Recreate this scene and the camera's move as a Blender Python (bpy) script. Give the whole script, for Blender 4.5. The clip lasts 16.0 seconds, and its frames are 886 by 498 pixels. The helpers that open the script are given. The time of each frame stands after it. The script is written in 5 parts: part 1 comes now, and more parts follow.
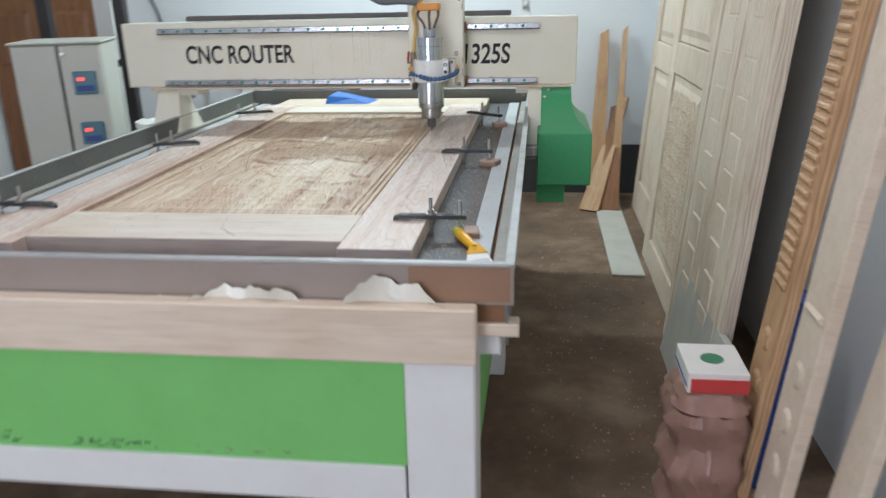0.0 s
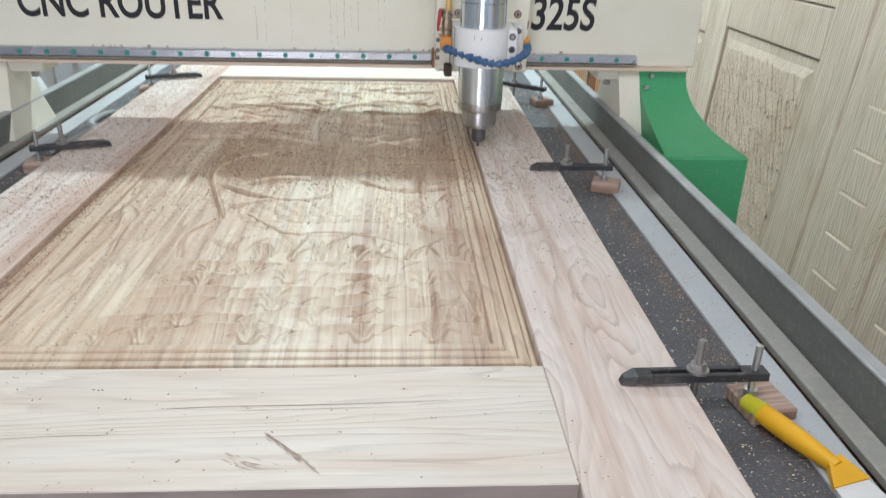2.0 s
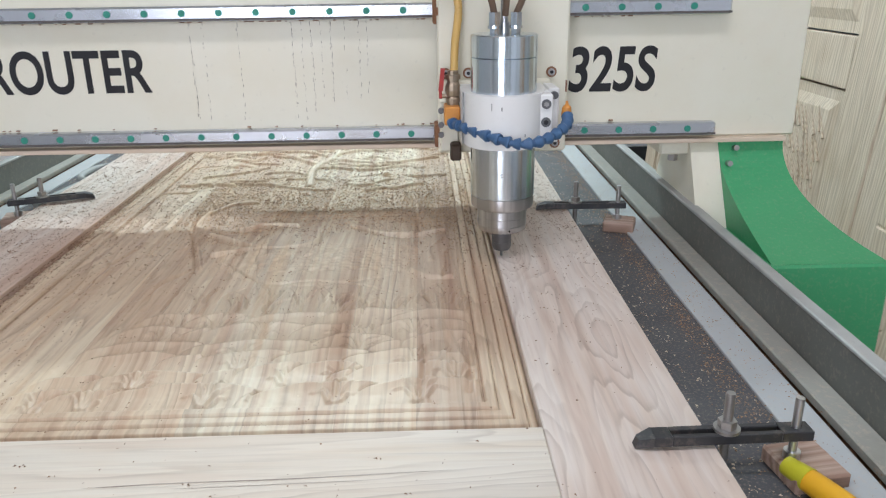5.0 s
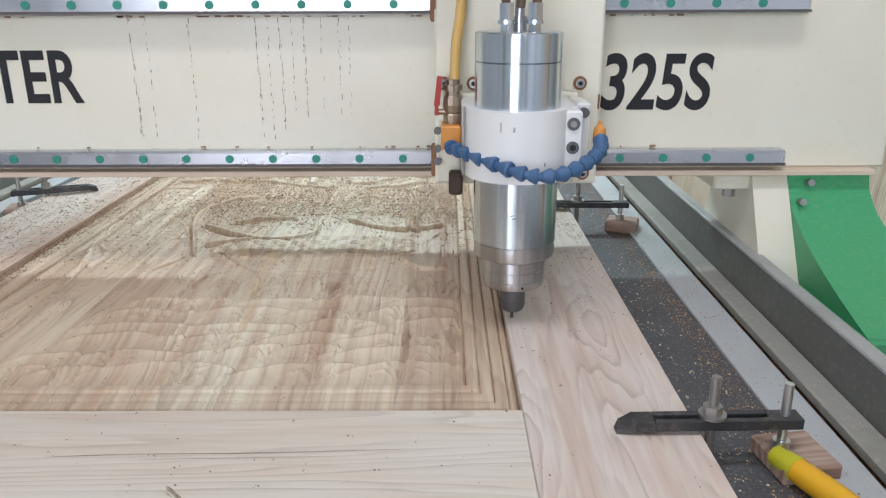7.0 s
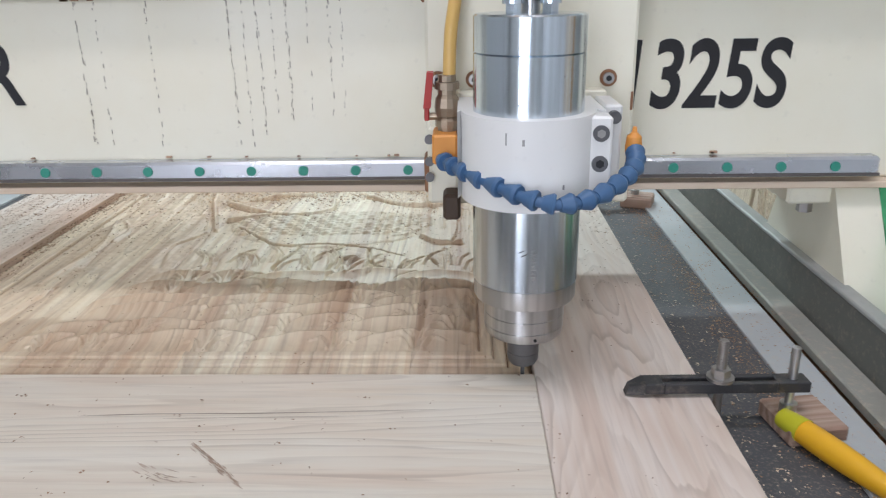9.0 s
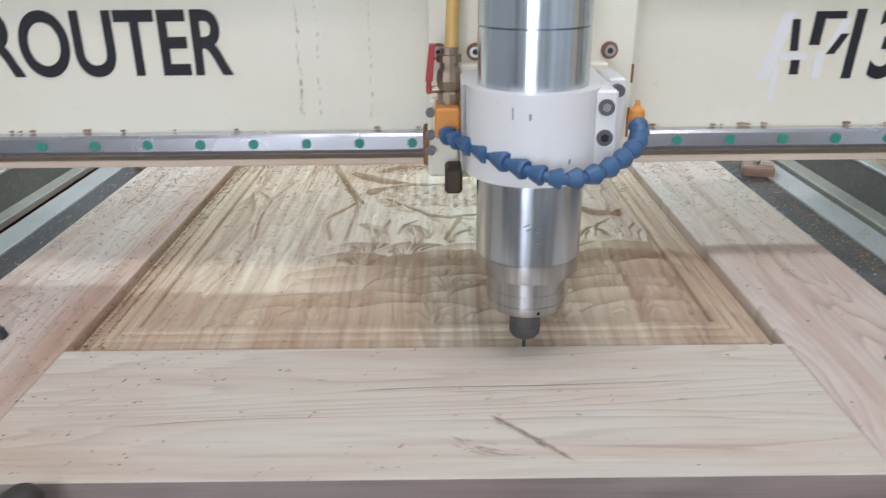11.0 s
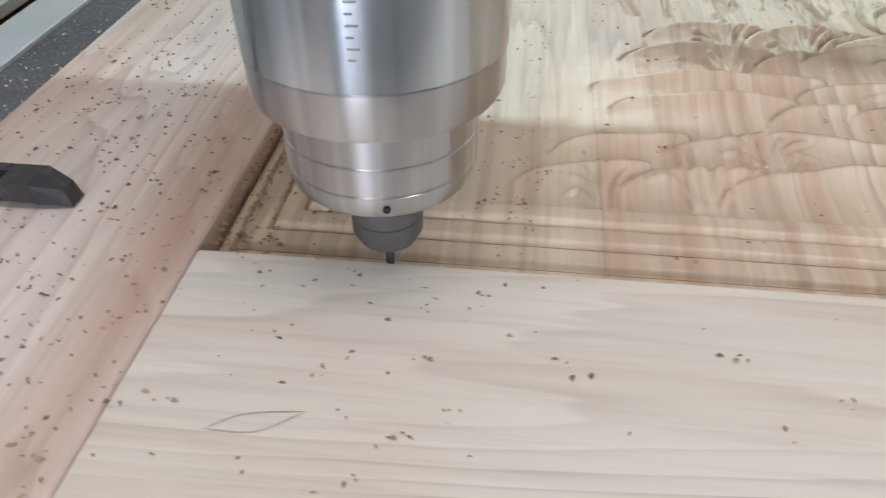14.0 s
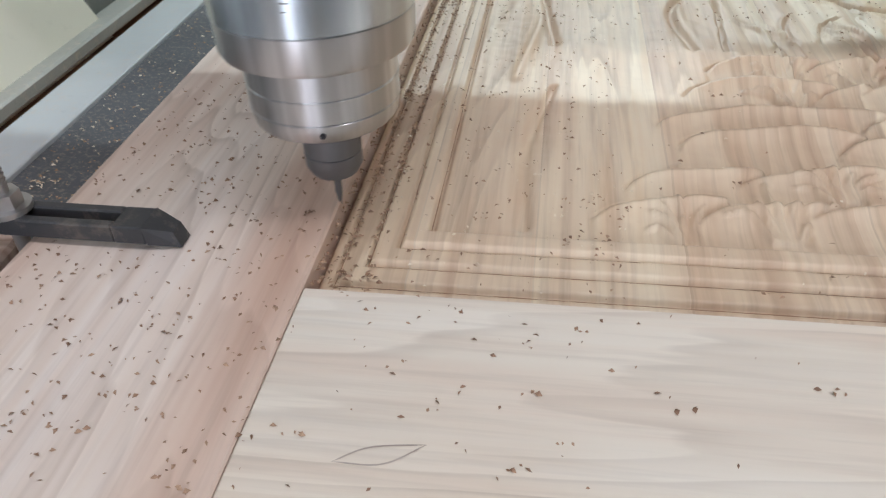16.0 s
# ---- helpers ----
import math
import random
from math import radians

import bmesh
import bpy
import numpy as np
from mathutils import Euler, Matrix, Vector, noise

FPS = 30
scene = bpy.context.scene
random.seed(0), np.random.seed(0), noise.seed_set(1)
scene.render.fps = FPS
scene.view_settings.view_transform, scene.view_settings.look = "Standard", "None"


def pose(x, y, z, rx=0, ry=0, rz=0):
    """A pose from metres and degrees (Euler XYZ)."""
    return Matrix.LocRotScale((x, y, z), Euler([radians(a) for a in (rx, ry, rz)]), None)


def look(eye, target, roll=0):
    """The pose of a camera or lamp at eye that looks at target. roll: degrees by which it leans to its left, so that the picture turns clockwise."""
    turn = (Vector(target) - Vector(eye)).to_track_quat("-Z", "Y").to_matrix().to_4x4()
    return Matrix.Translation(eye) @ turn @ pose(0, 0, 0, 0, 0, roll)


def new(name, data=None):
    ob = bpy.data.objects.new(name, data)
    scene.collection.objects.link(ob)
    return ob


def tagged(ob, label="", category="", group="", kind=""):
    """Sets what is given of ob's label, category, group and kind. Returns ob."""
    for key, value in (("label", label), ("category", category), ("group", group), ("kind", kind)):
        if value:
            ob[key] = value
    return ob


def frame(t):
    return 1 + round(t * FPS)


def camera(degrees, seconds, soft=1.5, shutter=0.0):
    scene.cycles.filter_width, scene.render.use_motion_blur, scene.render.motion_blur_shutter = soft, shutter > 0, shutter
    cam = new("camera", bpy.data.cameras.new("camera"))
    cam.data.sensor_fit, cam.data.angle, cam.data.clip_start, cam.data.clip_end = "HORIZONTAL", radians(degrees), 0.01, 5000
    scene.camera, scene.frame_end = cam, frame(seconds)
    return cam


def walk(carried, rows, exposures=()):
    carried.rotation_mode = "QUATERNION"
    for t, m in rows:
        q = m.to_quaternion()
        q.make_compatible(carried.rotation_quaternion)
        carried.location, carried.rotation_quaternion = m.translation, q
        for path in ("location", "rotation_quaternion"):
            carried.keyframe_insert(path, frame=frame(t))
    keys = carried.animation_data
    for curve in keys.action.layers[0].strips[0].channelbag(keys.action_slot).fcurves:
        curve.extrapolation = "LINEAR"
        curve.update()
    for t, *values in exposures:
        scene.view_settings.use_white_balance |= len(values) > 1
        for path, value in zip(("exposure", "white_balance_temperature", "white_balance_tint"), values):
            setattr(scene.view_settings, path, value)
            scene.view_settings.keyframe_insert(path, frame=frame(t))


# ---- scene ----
cam = camera(60.5, 16.0, 1.15, 0.5)
PATH = [
    (0, (0.763, -1.676, 1.348), (0.52, 0.204, 0.71), -1.3),
    (0.5, (0.461, -1.428, 1.337), (0.417, 0.482, 0.746), -2.0),
    (1, (0.318, -1.119, 1.304), (0.286, 0.802, 0.747), -1.8),
    (1.5, (0.236, -0.868, 1.297), (0.317, 1.025, 0.657), 0.3),
    (2, (0.193, -0.741, 1.339), (0.305, 1.082, 0.523), 1.5),
    (2.5, (0.234, -0.69, 1.317), (0.186, 1.094, 0.415), 1.1),
    (3, (0.235, -0.668, 1.309), (0.179, 1.103, 0.383), -1.3),
    (3.5, (0.233, -0.657, 1.302), (0.205, 1.091, 0.329), -2.1),
    (4, (0.234, -0.644, 1.303), (0.229, 1.112, 0.346), -3.1),
    (4.5, (0.239, -0.637, 1.295), (0.257, 1.148, 0.395), -0.8),
    (4.7, (0.242, -0.641, 1.289), (0.286, 1.227, 0.576), -0.8),
    (6.8, (0.283, -0.64, 1.238), (0.286, 1.259, 0.611), -0.2),
    (7, (0.285, -0.64, 1.235), (0.278, 1.257, 0.603), -0.2),
    (7.5, (0.288, -0.643, 1.239), (0.284, 1.256, 0.609), -0.85),
    (8, (0.292, -0.656, 1.227), (0.288, 1.235, 0.576), -0.9),
    (8.2, (0.296, -0.662, 1.226), (0.3, 1.22, 0.548), -0.9),
    (10.3, (0.209, -0.664, 1.237), (0.017, 1.215, 0.58), -0.9),
    (10.5, (0.171, -0.667, 1.244), (0.036, 1.197, 0.534), -0.4),
    (11, (0.019, -0.662, 1.232), (0.02, 1.192, 0.483), -0.6),
    (11.5, (-0.026, -0.633, 1.218), (0.02, 1.173, 0.361), 1.3),
    (12, (-0.055, -0.448, 1.158), (0.019, 1.268, 0.133), 2.3),
    (12.5, (-0.1, -0.305, 1.098), (-0.137, 1.336, -0.044), 1.2),
    (13, (-0.12, -0.268, 1.071), (-0.204, 1.32, -0.143), 1.0),
    (13.5, (-0.158, -0.263, 1.071), (-0.332, 1.295, -0.171), 1.4),
    (14, (-0.214, -0.253, 1.074), (-0.411, 1.294, -0.179), -0.6),
    (14.5, (-0.242, -0.252, 1.074), (-0.426, 1.284, -0.193), -1.6),
    (15, (-0.252, -0.257, 1.079), (-0.484, 1.276, -0.185), -2.0),
    (15.5, (-0.25, -0.256, 1.085), (-0.478, 1.287, -0.167), -1.8),
    (16, (-0.246, -0.265, 1.092), (-0.506, 1.304, -0.12), -2.4),
]
walk(cam, [(t, look(eye, target, roll)) for t, eye, target, roll in PATH], exposures=[(0, -0.22), (0.8, -0.1), (2.2, -0.06), (3.5, -0.12), (7.5, -0.1), (11.3, -0.16), (12.6, 0.1), (14, 0.08), (16, 0.04)])

# ---- light ----
world = bpy.data.worlds.new("world")
scene.world = world
world.use_nodes = True
wn = world.node_tree.nodes
sky = wn.new("ShaderNodeTexSky")
sky.sky_type, sky.sun_disc, sky.sun_elevation, sky.sun_rotation = "NISHITA", False, radians(50), radians(200)
world.node_tree.links.new(sky.outputs[0], wn["Background"].inputs[0])
wn["Background"].inputs[1].default_value = 0.1


def area(name, eye, target, sx, sy, watts, colour):
    data = bpy.data.lights.new(name, "AREA")
    data.shape, data.size, data.size_y, data.energy, data.color = "RECTANGLE", sx, sy, watts, colour
    ob = new(name, data)
    ob.matrix_world = look(eye, target)
    return ob


# tube lamp under the ceiling beyond the machine
area("tube_light_back", (-0.1, 2.75, 2.86), (-0.1, 2.2, 0), 1.25, 0.15, 69, (0.83, 0.99, 1.06))
# unseen fill lamps, added above the front and, wide, behind the walk
area("tube_light_front", (0.2, -0.5, 2.96), (0.2, -0.5, 0), 1.25, 0.3, 19, (0.96, 0.94, 1.03))
area("doorway_light", (-0.5, -3.55, 1.25), (-0.2, 0, 0.9), 1.3, 2.3, 82, (0.91, 0.95, 1.10))

# ---- materials ----


class Nodes:
    """A small wrapper that keeps node trees short."""

    def __init__(self, name, rough=0.5, metal=0.0, coat=0.0):
        self.m = bpy.data.materials.new(name)
        self.m.use_nodes = True
        self.t = self.m.node_tree
        self.b = self.t.nodes["Principled BSDF"]
        self.b.inputs["Roughness"].default_value = rough
        self.b.inputs["Metallic"].default_value = metal
        self.b.inputs["Coat Weight"].default_value = coat
        self.tc = self.t.nodes.new("ShaderNodeTexCoord")

    def put(self, sock, value):
        if isinstance(value, bpy.types.NodeSocket):
            self.t.links.new(value, sock)
        elif isinstance(value, (tuple, list)) and len(value) == 3 and len(sock.default_value) == 4:
            sock.default_value = (*value, 1)
        else:
            sock.default_value = value

    def coords(self, scale=(1, 1, 1), turn=(0, 0, 0), loc=(0, 0, 0)):
        n = self.t.nodes.new("ShaderNodeMapping")
        n.inputs["Scale"].default_value, n.inputs["Rotation"].default_value, n.inputs["Location"].default_value = scale, turn, loc
        self.t.links.new(self.tc.outputs["Object"], n.inputs["Vector"])
        return n.outputs[0]

    def noise(self, vec, scale=5.0, detail=3.0, rough=0.5, distort=0.0):
        n = self.t.nodes.new("ShaderNodeTexNoise")
        self.put(n.inputs["Vector"], vec)
        n.inputs["Scale"].default_value, n.inputs["Detail"].default_value = scale, detail
        n.inputs["Roughness"].default_value, n.inputs["Distortion"].default_value = rough, distort
        return n.outputs[0]

    def math(self, op, a, b=0.0, c=0.0):
        n = self.t.nodes.new("ShaderNodeMath")
        n.operation = op
        for s, v in zip(n.inputs, (a, b, c)):
            self.put(s, v)
        return n.outputs[0]

    def ramp(self, fac, *stops):
        n = self.t.nodes.new("ShaderNodeValToRGB")
        els = n.color_ramp.elements
        while len(els) < len(stops):
            els.new(0.5)
        for e, (p, c) in zip(els, stops):
            e.position, e.color = p, (*(c if isinstance(c, tuple) else (c, c, c)), 1)
        self.put(n.inputs[0], fac)
        return n.outputs[0]

    def mix(self, fac, a, b, how="MIX"):
        n = self.t.nodes.new("ShaderNodeMix")
        n.data_type, n.blend_type = "RGBA", how
        self.put(n.inputs[0], fac), self.put(n.inputs[6], a), self.put(n.inputs[7], b)
        return n.outputs[2]

    def random(self):
        return self.t.nodes.new("ShaderNodeObjectInfo").outputs["Random"]

    def bump(self, height, strength=0.3, distance=0.002):
        n = self.t.nodes.new("ShaderNodeBump")
        n.inputs["Strength"].default_value, n.inputs["Distance"].default_value = strength, distance
        self.put(n.inputs["Height"], height)
        self.t.links.new(n.outputs[0], self.b.inputs["Normal"])

    def colour(self, c):
        self.put(self.b.inputs["Base Color"], c)
        return self

    def rough(self, r):
        self.put(self.b.inputs["Roughness"], r)
        return self


def wood(name, light, mid, dark, along="y", rings=7.0, boards=0.0, rough=0.62, contrast=1.0, stain=(0.55, 0.42, 0.36), bands=28, ring_part=0.34, lines=0.5, spacing=0.011, sway=5.0, tone=0.0, warm=(0.90, 0.74, 0.63)):
    """Sawn wood: cathedral rings, fibres and blotches; boards: the width of glued boards that differ in tone."""
    w = Nodes(name, rough)
    st = {"x": (0.16, 1, 1), "y": (1, 0.16, 1), "z": (1, 1, 0.16)}[along]
    big = w.noise(w.coords(st, loc=(3, 1, 2)), 6.0, 2.0, 0.45, 0.3)
    axes = w.t.nodes.new("ShaderNodeSeparateXYZ")
    w.t.links.new(w.tc.outputs["Object"], axes.inputs[0])
    across = axes.outputs[1 if along == "x" else 0]
    if along == "z":
        across = w.math("ADD", across, axes.outputs[1])
    wob = w.noise(w.coords(tuple(1.0 if q == 1 else 0.2 for q in st), loc=(2, 4, 1)), 22, 2, 0.5)
    phase = w.math("ADD", w.math("DIVIDE", across, spacing), w.math("ADD", w.math("MULTIPLY", big, sway * rings / 5), w.math("MULTIPLY", wob, 3.2)))
    ring = w.math("MULTIPLY_ADD", w.math("SINE", w.math("MULTIPLY", phase, 6.2832)), 0.5, 0.5)
    fine = w.noise(w.coords(tuple(1.0 if s == 1 else 0.04 for s in st)), 160, 3, 0.6)
    mid_n = w.noise(w.coords(tuple(1.0 if s == 1 else 0.07 for s in st)), bands, 4, 0.62)
    f = w.math("ADD", w.math("MULTIPLY", ring, ring_part * contrast), w.math("MULTIPLY", mid_n, 0.98 - ring_part))
    c = w.ramp(f, (0.26, light), (0.5, mid), (0.76, dark))
    c = w.mix(w.math("MULTIPLY", w.ramp(fine, (0.5, 0.0), (0.72, 1.0)), 0.48 * contrast), c, tuple(x * 0.60 for x in dark))
    weight = w.ramp(w.noise(w.coords(tuple(1.0 if q == 1 else 0.12 for q in st), loc=(7, 2, 4)), 18, 3, 0.6), (0.42, 0.12), (0.68, 1.0))
    line = w.math("MULTIPLY", w.ramp(ring, (0.88, 0.0), (0.995, 1.0)), weight)
    c = w.mix(w.math("MULTIPLY", line, lines * contrast), c, tuple(x * 0.9 for x in dark))
    streak = w.noise(w.coords(tuple(1.0 if s == 1 else 0.035 for s in st), loc=(1, 5, 3)), 120, 3, 0.55)
    c = w.mix(w.math("MULTIPLY", w.ramp(streak, (0.58, 0.0), (0.70, 1.0)), 0.5 * contrast), c, tuple(x * 0.8 for x in dark))
    blot = w.noise(w.coords((1, 1, 1)), 4.5, 3, 0.55)
    c = w.mix(w.ramp(blot, (0.5, 0.0), (0.75, 0.55)), c, stain, "MULTIPLY")
    if tone:
        patch = w.noise(w.coords(tuple(1.0 if q == 1 else 0.22 for q in st), loc=(4, 9, 2)), 16, 4, 0.6, 0.4)
        tint = w.ramp(patch, (0.34, warm), (0.47, (0.97, 0.93, 0.89)), (0.56, (1.0, 0.99, 0.97)), (0.68, tuple(0.5 + 0.5 * q for q in (1.0, 0.93, 0.78))))
        c = w.mix(tone, c, tint, "MULTIPLY")
    if boards:
        sep = w.t.nodes.new("ShaderNodeSeparateXYZ")
        w.t.links.new(w.tc.outputs["Object"], sep.inputs[0])
        n = w.t.nodes.new("ShaderNodeTexWhiteNoise")
        n.noise_dimensions = "1D"
        w.put(n.inputs["W"], w.math("SNAP", w.math("ADD", sep.outputs[0], 7.03), boards))
        c = w.mix(0.7, c, w.ramp(n.outputs[0], (0.0, (0.76, 0.65, 0.59)), (0.4, (1.0, 0.95, 0.82)), (0.7, (0.88, 0.77, 0.70)), (1.0, (1.0, 1.0, 0.92))), "MULTIPLY")
        cell = w.math("FRACT", w.math("DIVIDE", w.math("ADD", sep.outputs[0], 7.03), boards))
        c = w.mix(w.math("MULTIPLY", w.math("LESS_THAN", cell, 0.012), 0.35), c, tuple(0.7 * x for x in dark))
    rnd = w.ramp(w.random(), (0, (0.9, 0.88, 0.86)), (1, (1.0, 1.0, 1.0)))
    w.colour(w.mix(1.0, c, rnd, "MULTIPLY"))
    w.bump(w.math("ADD", fine, w.math("MULTIPLY", ring, 0.25)), 0.3, 0.0008)
    return w.m


def sawn(name, along, light, mid, dark, weight=33.0, loops=10.0, grid=(9.0, 1.5), line=0.6, pores=0.3, tints=None, tint=0.8, boards=0.0, rough=0.6, cast=(0.8, 0.68, 0.6), heart=None, streaks=0.0, brown_edge=None):
    """Planed wood: soft annual lines that bend round into ovals, pores, broad patches; boards: width of glued boards."""
    w = Nodes(name, rough)
    axes = w.t.nodes.new("ShaderNodeSeparateXYZ")
    w.t.links.new(w.tc.outputs["Object"], axes.inputs[0])
    ax, ay = (axes.outputs[1], axes.outputs[0]) if along == "x" else (axes.outputs[0], axes.outputs[1])
    shift, which = 0.0, None
    if boards:
        cut = w.math("ADD", w.math("MULTIPLY_ADD", w.math("SINE", w.math("MULTIPLY", ax, 23.0)), 0.012, ax), 7.03)
        n = w.t.nodes.new("ShaderNodeTexWhiteNoise")
        n.noise_dimensions = "1D"
        w.put(n.inputs["W"], w.math("SNAP", cut, boards))
        which = n.outputs[0]
        shift = w.math("MULTIPLY", which, 9.0)

    def field(ka, kl, off, detail, roughness=0.5):
        c = w.t.nodes.new("ShaderNodeCombineXYZ")
        w.put(c.inputs[0], w.math("MULTIPLY", ax, ka))
        w.put(c.inputs[1], w.math("ADD", w.math("MULTIPLY", ay, kl), shift))
        c.inputs[2].default_value = off
        return w.noise(c.outputs[0], 1.0, detail, roughness)

    warp = field(*grid, 0.3, 1.5, 0.4)
    wob = field(70.0, 5.0, 2.1, 2.0)
    phase = w.math("ADD", w.math("MULTIPLY", ax, weight), w.math("ADD", w.math("MULTIPLY", warp, loops), w.math("MULTIPLY", wob, 1.1)))
    ring = w.math("FRACT", phase)
    c = w.ramp(ring, (0.0, light), (0.30, tuple(0.6 * a + 0.4 * b for a, b in zip(light, mid))), (0.72, mid), (1.0, light))
    thick = w.ramp(field(24.0, 2.0, 5.2, 3.0, 0.6), (0.40, 0.05), (0.66, 1.0))
    lines = w.math("MULTIPLY", w.ramp(ring, (0.70, 0.0), (0.88, 1.0), (0.94, 1.0), (1.0, 0.0)), thick)
    c = w.mix(w.math("MULTIPLY", lines, line), c, dark)
    fibre = field(190.0, 9.0, 7.7, 3.0, 0.6)
    c = w.mix(w.math("MULTIPLY", w.ramp(fibre, (0.50, 0.0), (0.70, 1.0)), pores), c, tuple(x * 0.85 for x in dark))
    band = field(26.0, 1.3, 9.1, 4.0, 0.6)
    t = tints or ((0.84, 0.72, 0.65), (0.98, 0.93, 0.88), (1.0, 1.0, 0.98), (0.93, 0.86, 0.74))
    c = w.mix(tint, c, w.ramp(band, (0.34, t[0]), (0.47, t[1]), (0.57, t[2]), (0.69, t[3])), "MULTIPLY")
    if streaks:
        slim = field(75.0, 1.9, 4.4, 3.0, 0.55)
        c = w.mix(streaks, c, w.ramp(slim, (0.33, (0.66, 0.56, 0.51)), (0.43, (0.93, 0.88, 0.84)), (0.58, (1.0, 1.0, 0.98)), (0.68, (0.86, 0.83, 0.80))), "MULTIPLY")
    c = w.mix(w.ramp(field(5.0, 3.0, 3.3, 3.0), (0.50, 0.0), (0.74, 0.7)), c, cast, "MULTIPLY")
    if boards:
        c = w.mix(0.85, c, w.ramp(which, (0.0, (0.80, 0.72, 0.68)), (0.25, (1.0, 0.97, 0.89)), (0.5, (0.88, 0.86, 0.84)), (0.75, (0.95, 0.86, 0.76)), (1.0, (1.0, 1.0, 0.95))), "MULTIPLY")
        seam = w.math("FRACT", w.math("DIVIDE", cut, boards))
        c = w.mix(w.math("MULTIPLY", w.math("LESS_THAN", seam, 0.014), 0.2), c, tuple(0.6 * x for x in dark))
    if brown_edge is not None:
        # redder heartwood along one board edge
        near = w.math("SUBTRACT", 1.0, w.math("MULTIPLY", w.math("ABSOLUTE", w.math("SUBTRACT", w.math("MULTIPLY_ADD", wob, 0.02, ax), brown_edge + 0.01)), 26.0))
        c = w.mix(w.ramp(near, (0.0, 0.0), (0.55, 1.0)), c, (0.91, 0.82, 0.77), "MULTIPLY")
    if heart is not None:
        # pale sapwood boards about the middle, browner ones towards the sides
        off = w.math("ABSOLUTE", w.math("SUBTRACT", w.math("SNAP", w.math("MULTIPLY_ADD", wob, 0.012, ax), 0.039), heart))
        c = w.mix(1.0, c, w.ramp(w.math("MULTIPLY", off, 3.0), (0.36, (1.04, 1.06, 1.05)), (0.62, (0.88, 0.80, 0.74)), (0.80, (0.96, 0.90, 0.84))), "MULTIPLY")
    w.colour(c)
    w.rough(w.math("MULTIPLY_ADD", band, 0.25, rough - 0.12))
    w.bump(w.math("ADD", fibre, w.math("MULTIPLY", lines, 0.4)), 0.22, 0.0006)
    return w.m


def paint(name, c, rough=0.4, wear=0.25, dirt=(0.45, 0.4, 0.33), scale=6.0, metal=0.0, bump=0.05, dust=0.0, dust_scale=60):
    w = Nodes(name, rough, metal)
    blot = w.noise(w.coords(), scale, 5, 0.6)
    fine = w.noise(w.coords(), scale * 14, 3, 0.6)
    col = w.mix(w.math("MULTIPLY", w.ramp(blot, (0.45, 0.0), (0.8, 1.0)), wear), c, tuple(a * b for a, b in zip(c, dirt)))
    col = w.mix(w.math("MULTIPLY", w.ramp(fine, (0.62, 0.0), (0.7, 1.0)), wear * 0.5), col, tuple(a * 0.7 for a in c))
    if dust:
        col = w.mix(w.math("MULTIPLY", w.ramp(w.noise(w.coords(), dust_scale, 5, 0.75), (0.52, 0.0), (0.66, 1.0)), dust), col, (0.62, 0.5, 0.38))
    w.colour(col)
    w.rough(w.math("MULTIPLY_ADD", blot, 0.3, rough - 0.12))
    w.bump(fine, bump, 0.001)
    return w.m


RAIL_WOOD = sawn("rail_wood", "x", (0.775, 0.725, 0.645), (0.735, 0.68, 0.60), (0.47, 0.41, 0.35), 52.0, 13.0, (15.0, 1.3), 0.5, 0.2, ((0.90, 0.80, 0.73), (0.97, 0.94, 0.89), (1.0, 1.0, 0.98), (0.95, 0.90, 0.82)), cast=(0.92, 0.82, 0.75))
STILE_WOOD = sawn("stile_wood", "y", (0.785, 0.71, 0.645), (0.725, 0.64, 0.575), (0.46, 0.375, 0.315), 18.0, 15.0, (13.0, 2.5), 0.6, 0.24, ((0.82, 0.71, 0.65), (0.96, 0.92, 0.88), (1.0, 1.0, 1.0), (0.92, 0.85, 0.80)), 0.95, rough=0.54, cast=(0.88, 0.77, 0.70), brown_edge=-0.366)
PANEL_WOOD = sawn("panel_wood", "y", (0.81, 0.765, 0.68), (0.745, 0.675, 0.59), (0.40, 0.315, 0.255), 24.0, 12.0, (13.0, 1.3), 0.55, 0.28, ((0.76, 0.64, 0.58), (0.94, 0.90, 0.85), (1.0, 1.0, 0.97), (0.92, 0.82, 0.71)), 1.0, 0.078, rough=0.5, cast=(0.86, 0.77, 0.70), heart=0.075, streaks=0.5)
END_WOOD = wood("end_grain_wood", (0.58, 0.49, 0.45), (0.50, 0.42, 0.39), (0.38, 0.31, 0.29), "x", 3.0, contrast=0.6, stain=(0.7, 0.66, 0.66))
PALE_DOOR = wood("pale_door_wood", (0.80, 0.70, 0.565), (0.72, 0.61, 0.48), (0.56, 0.445, 0.325), "z", 2.4, contrast=0.9, stain=(0.78, 0.69, 0.58))
PALE_BOARD = wood("pale_board_wood", (0.80, 0.68, 0.55), (0.73, 0.60, 0.47), (0.62, 0.48, 0.36), "x", 1.6, contrast=0.4, stain=(0.88, 0.8, 0.73))
TAN_PLANK = wood("tan_plank_wood", (0.68, 0.44, 0.25), (0.56, 0.34, 0.18), (0.40, 0.22, 0.11), "z", 3.0)
BLOCK_WOOD = wood("block_wood", (0.60, 0.46, 0.38), (0.50, 0.36, 0.29), (0.36, 0.23, 0.17), "x", 3.0)
BROWN_DOOR = wood("brown_door_wood", (0.36, 0.17, 0.07), (0.28, 0.12, 0.045), (0.17, 0.065, 0.022), "z", 3.0, rough=0.4)
CHIP = wood("chip_wood", (0.48, 0.32, 0.21), (0.36, 0.22, 0.14), (0.20, 0.115, 0.07), "x", 3.0)
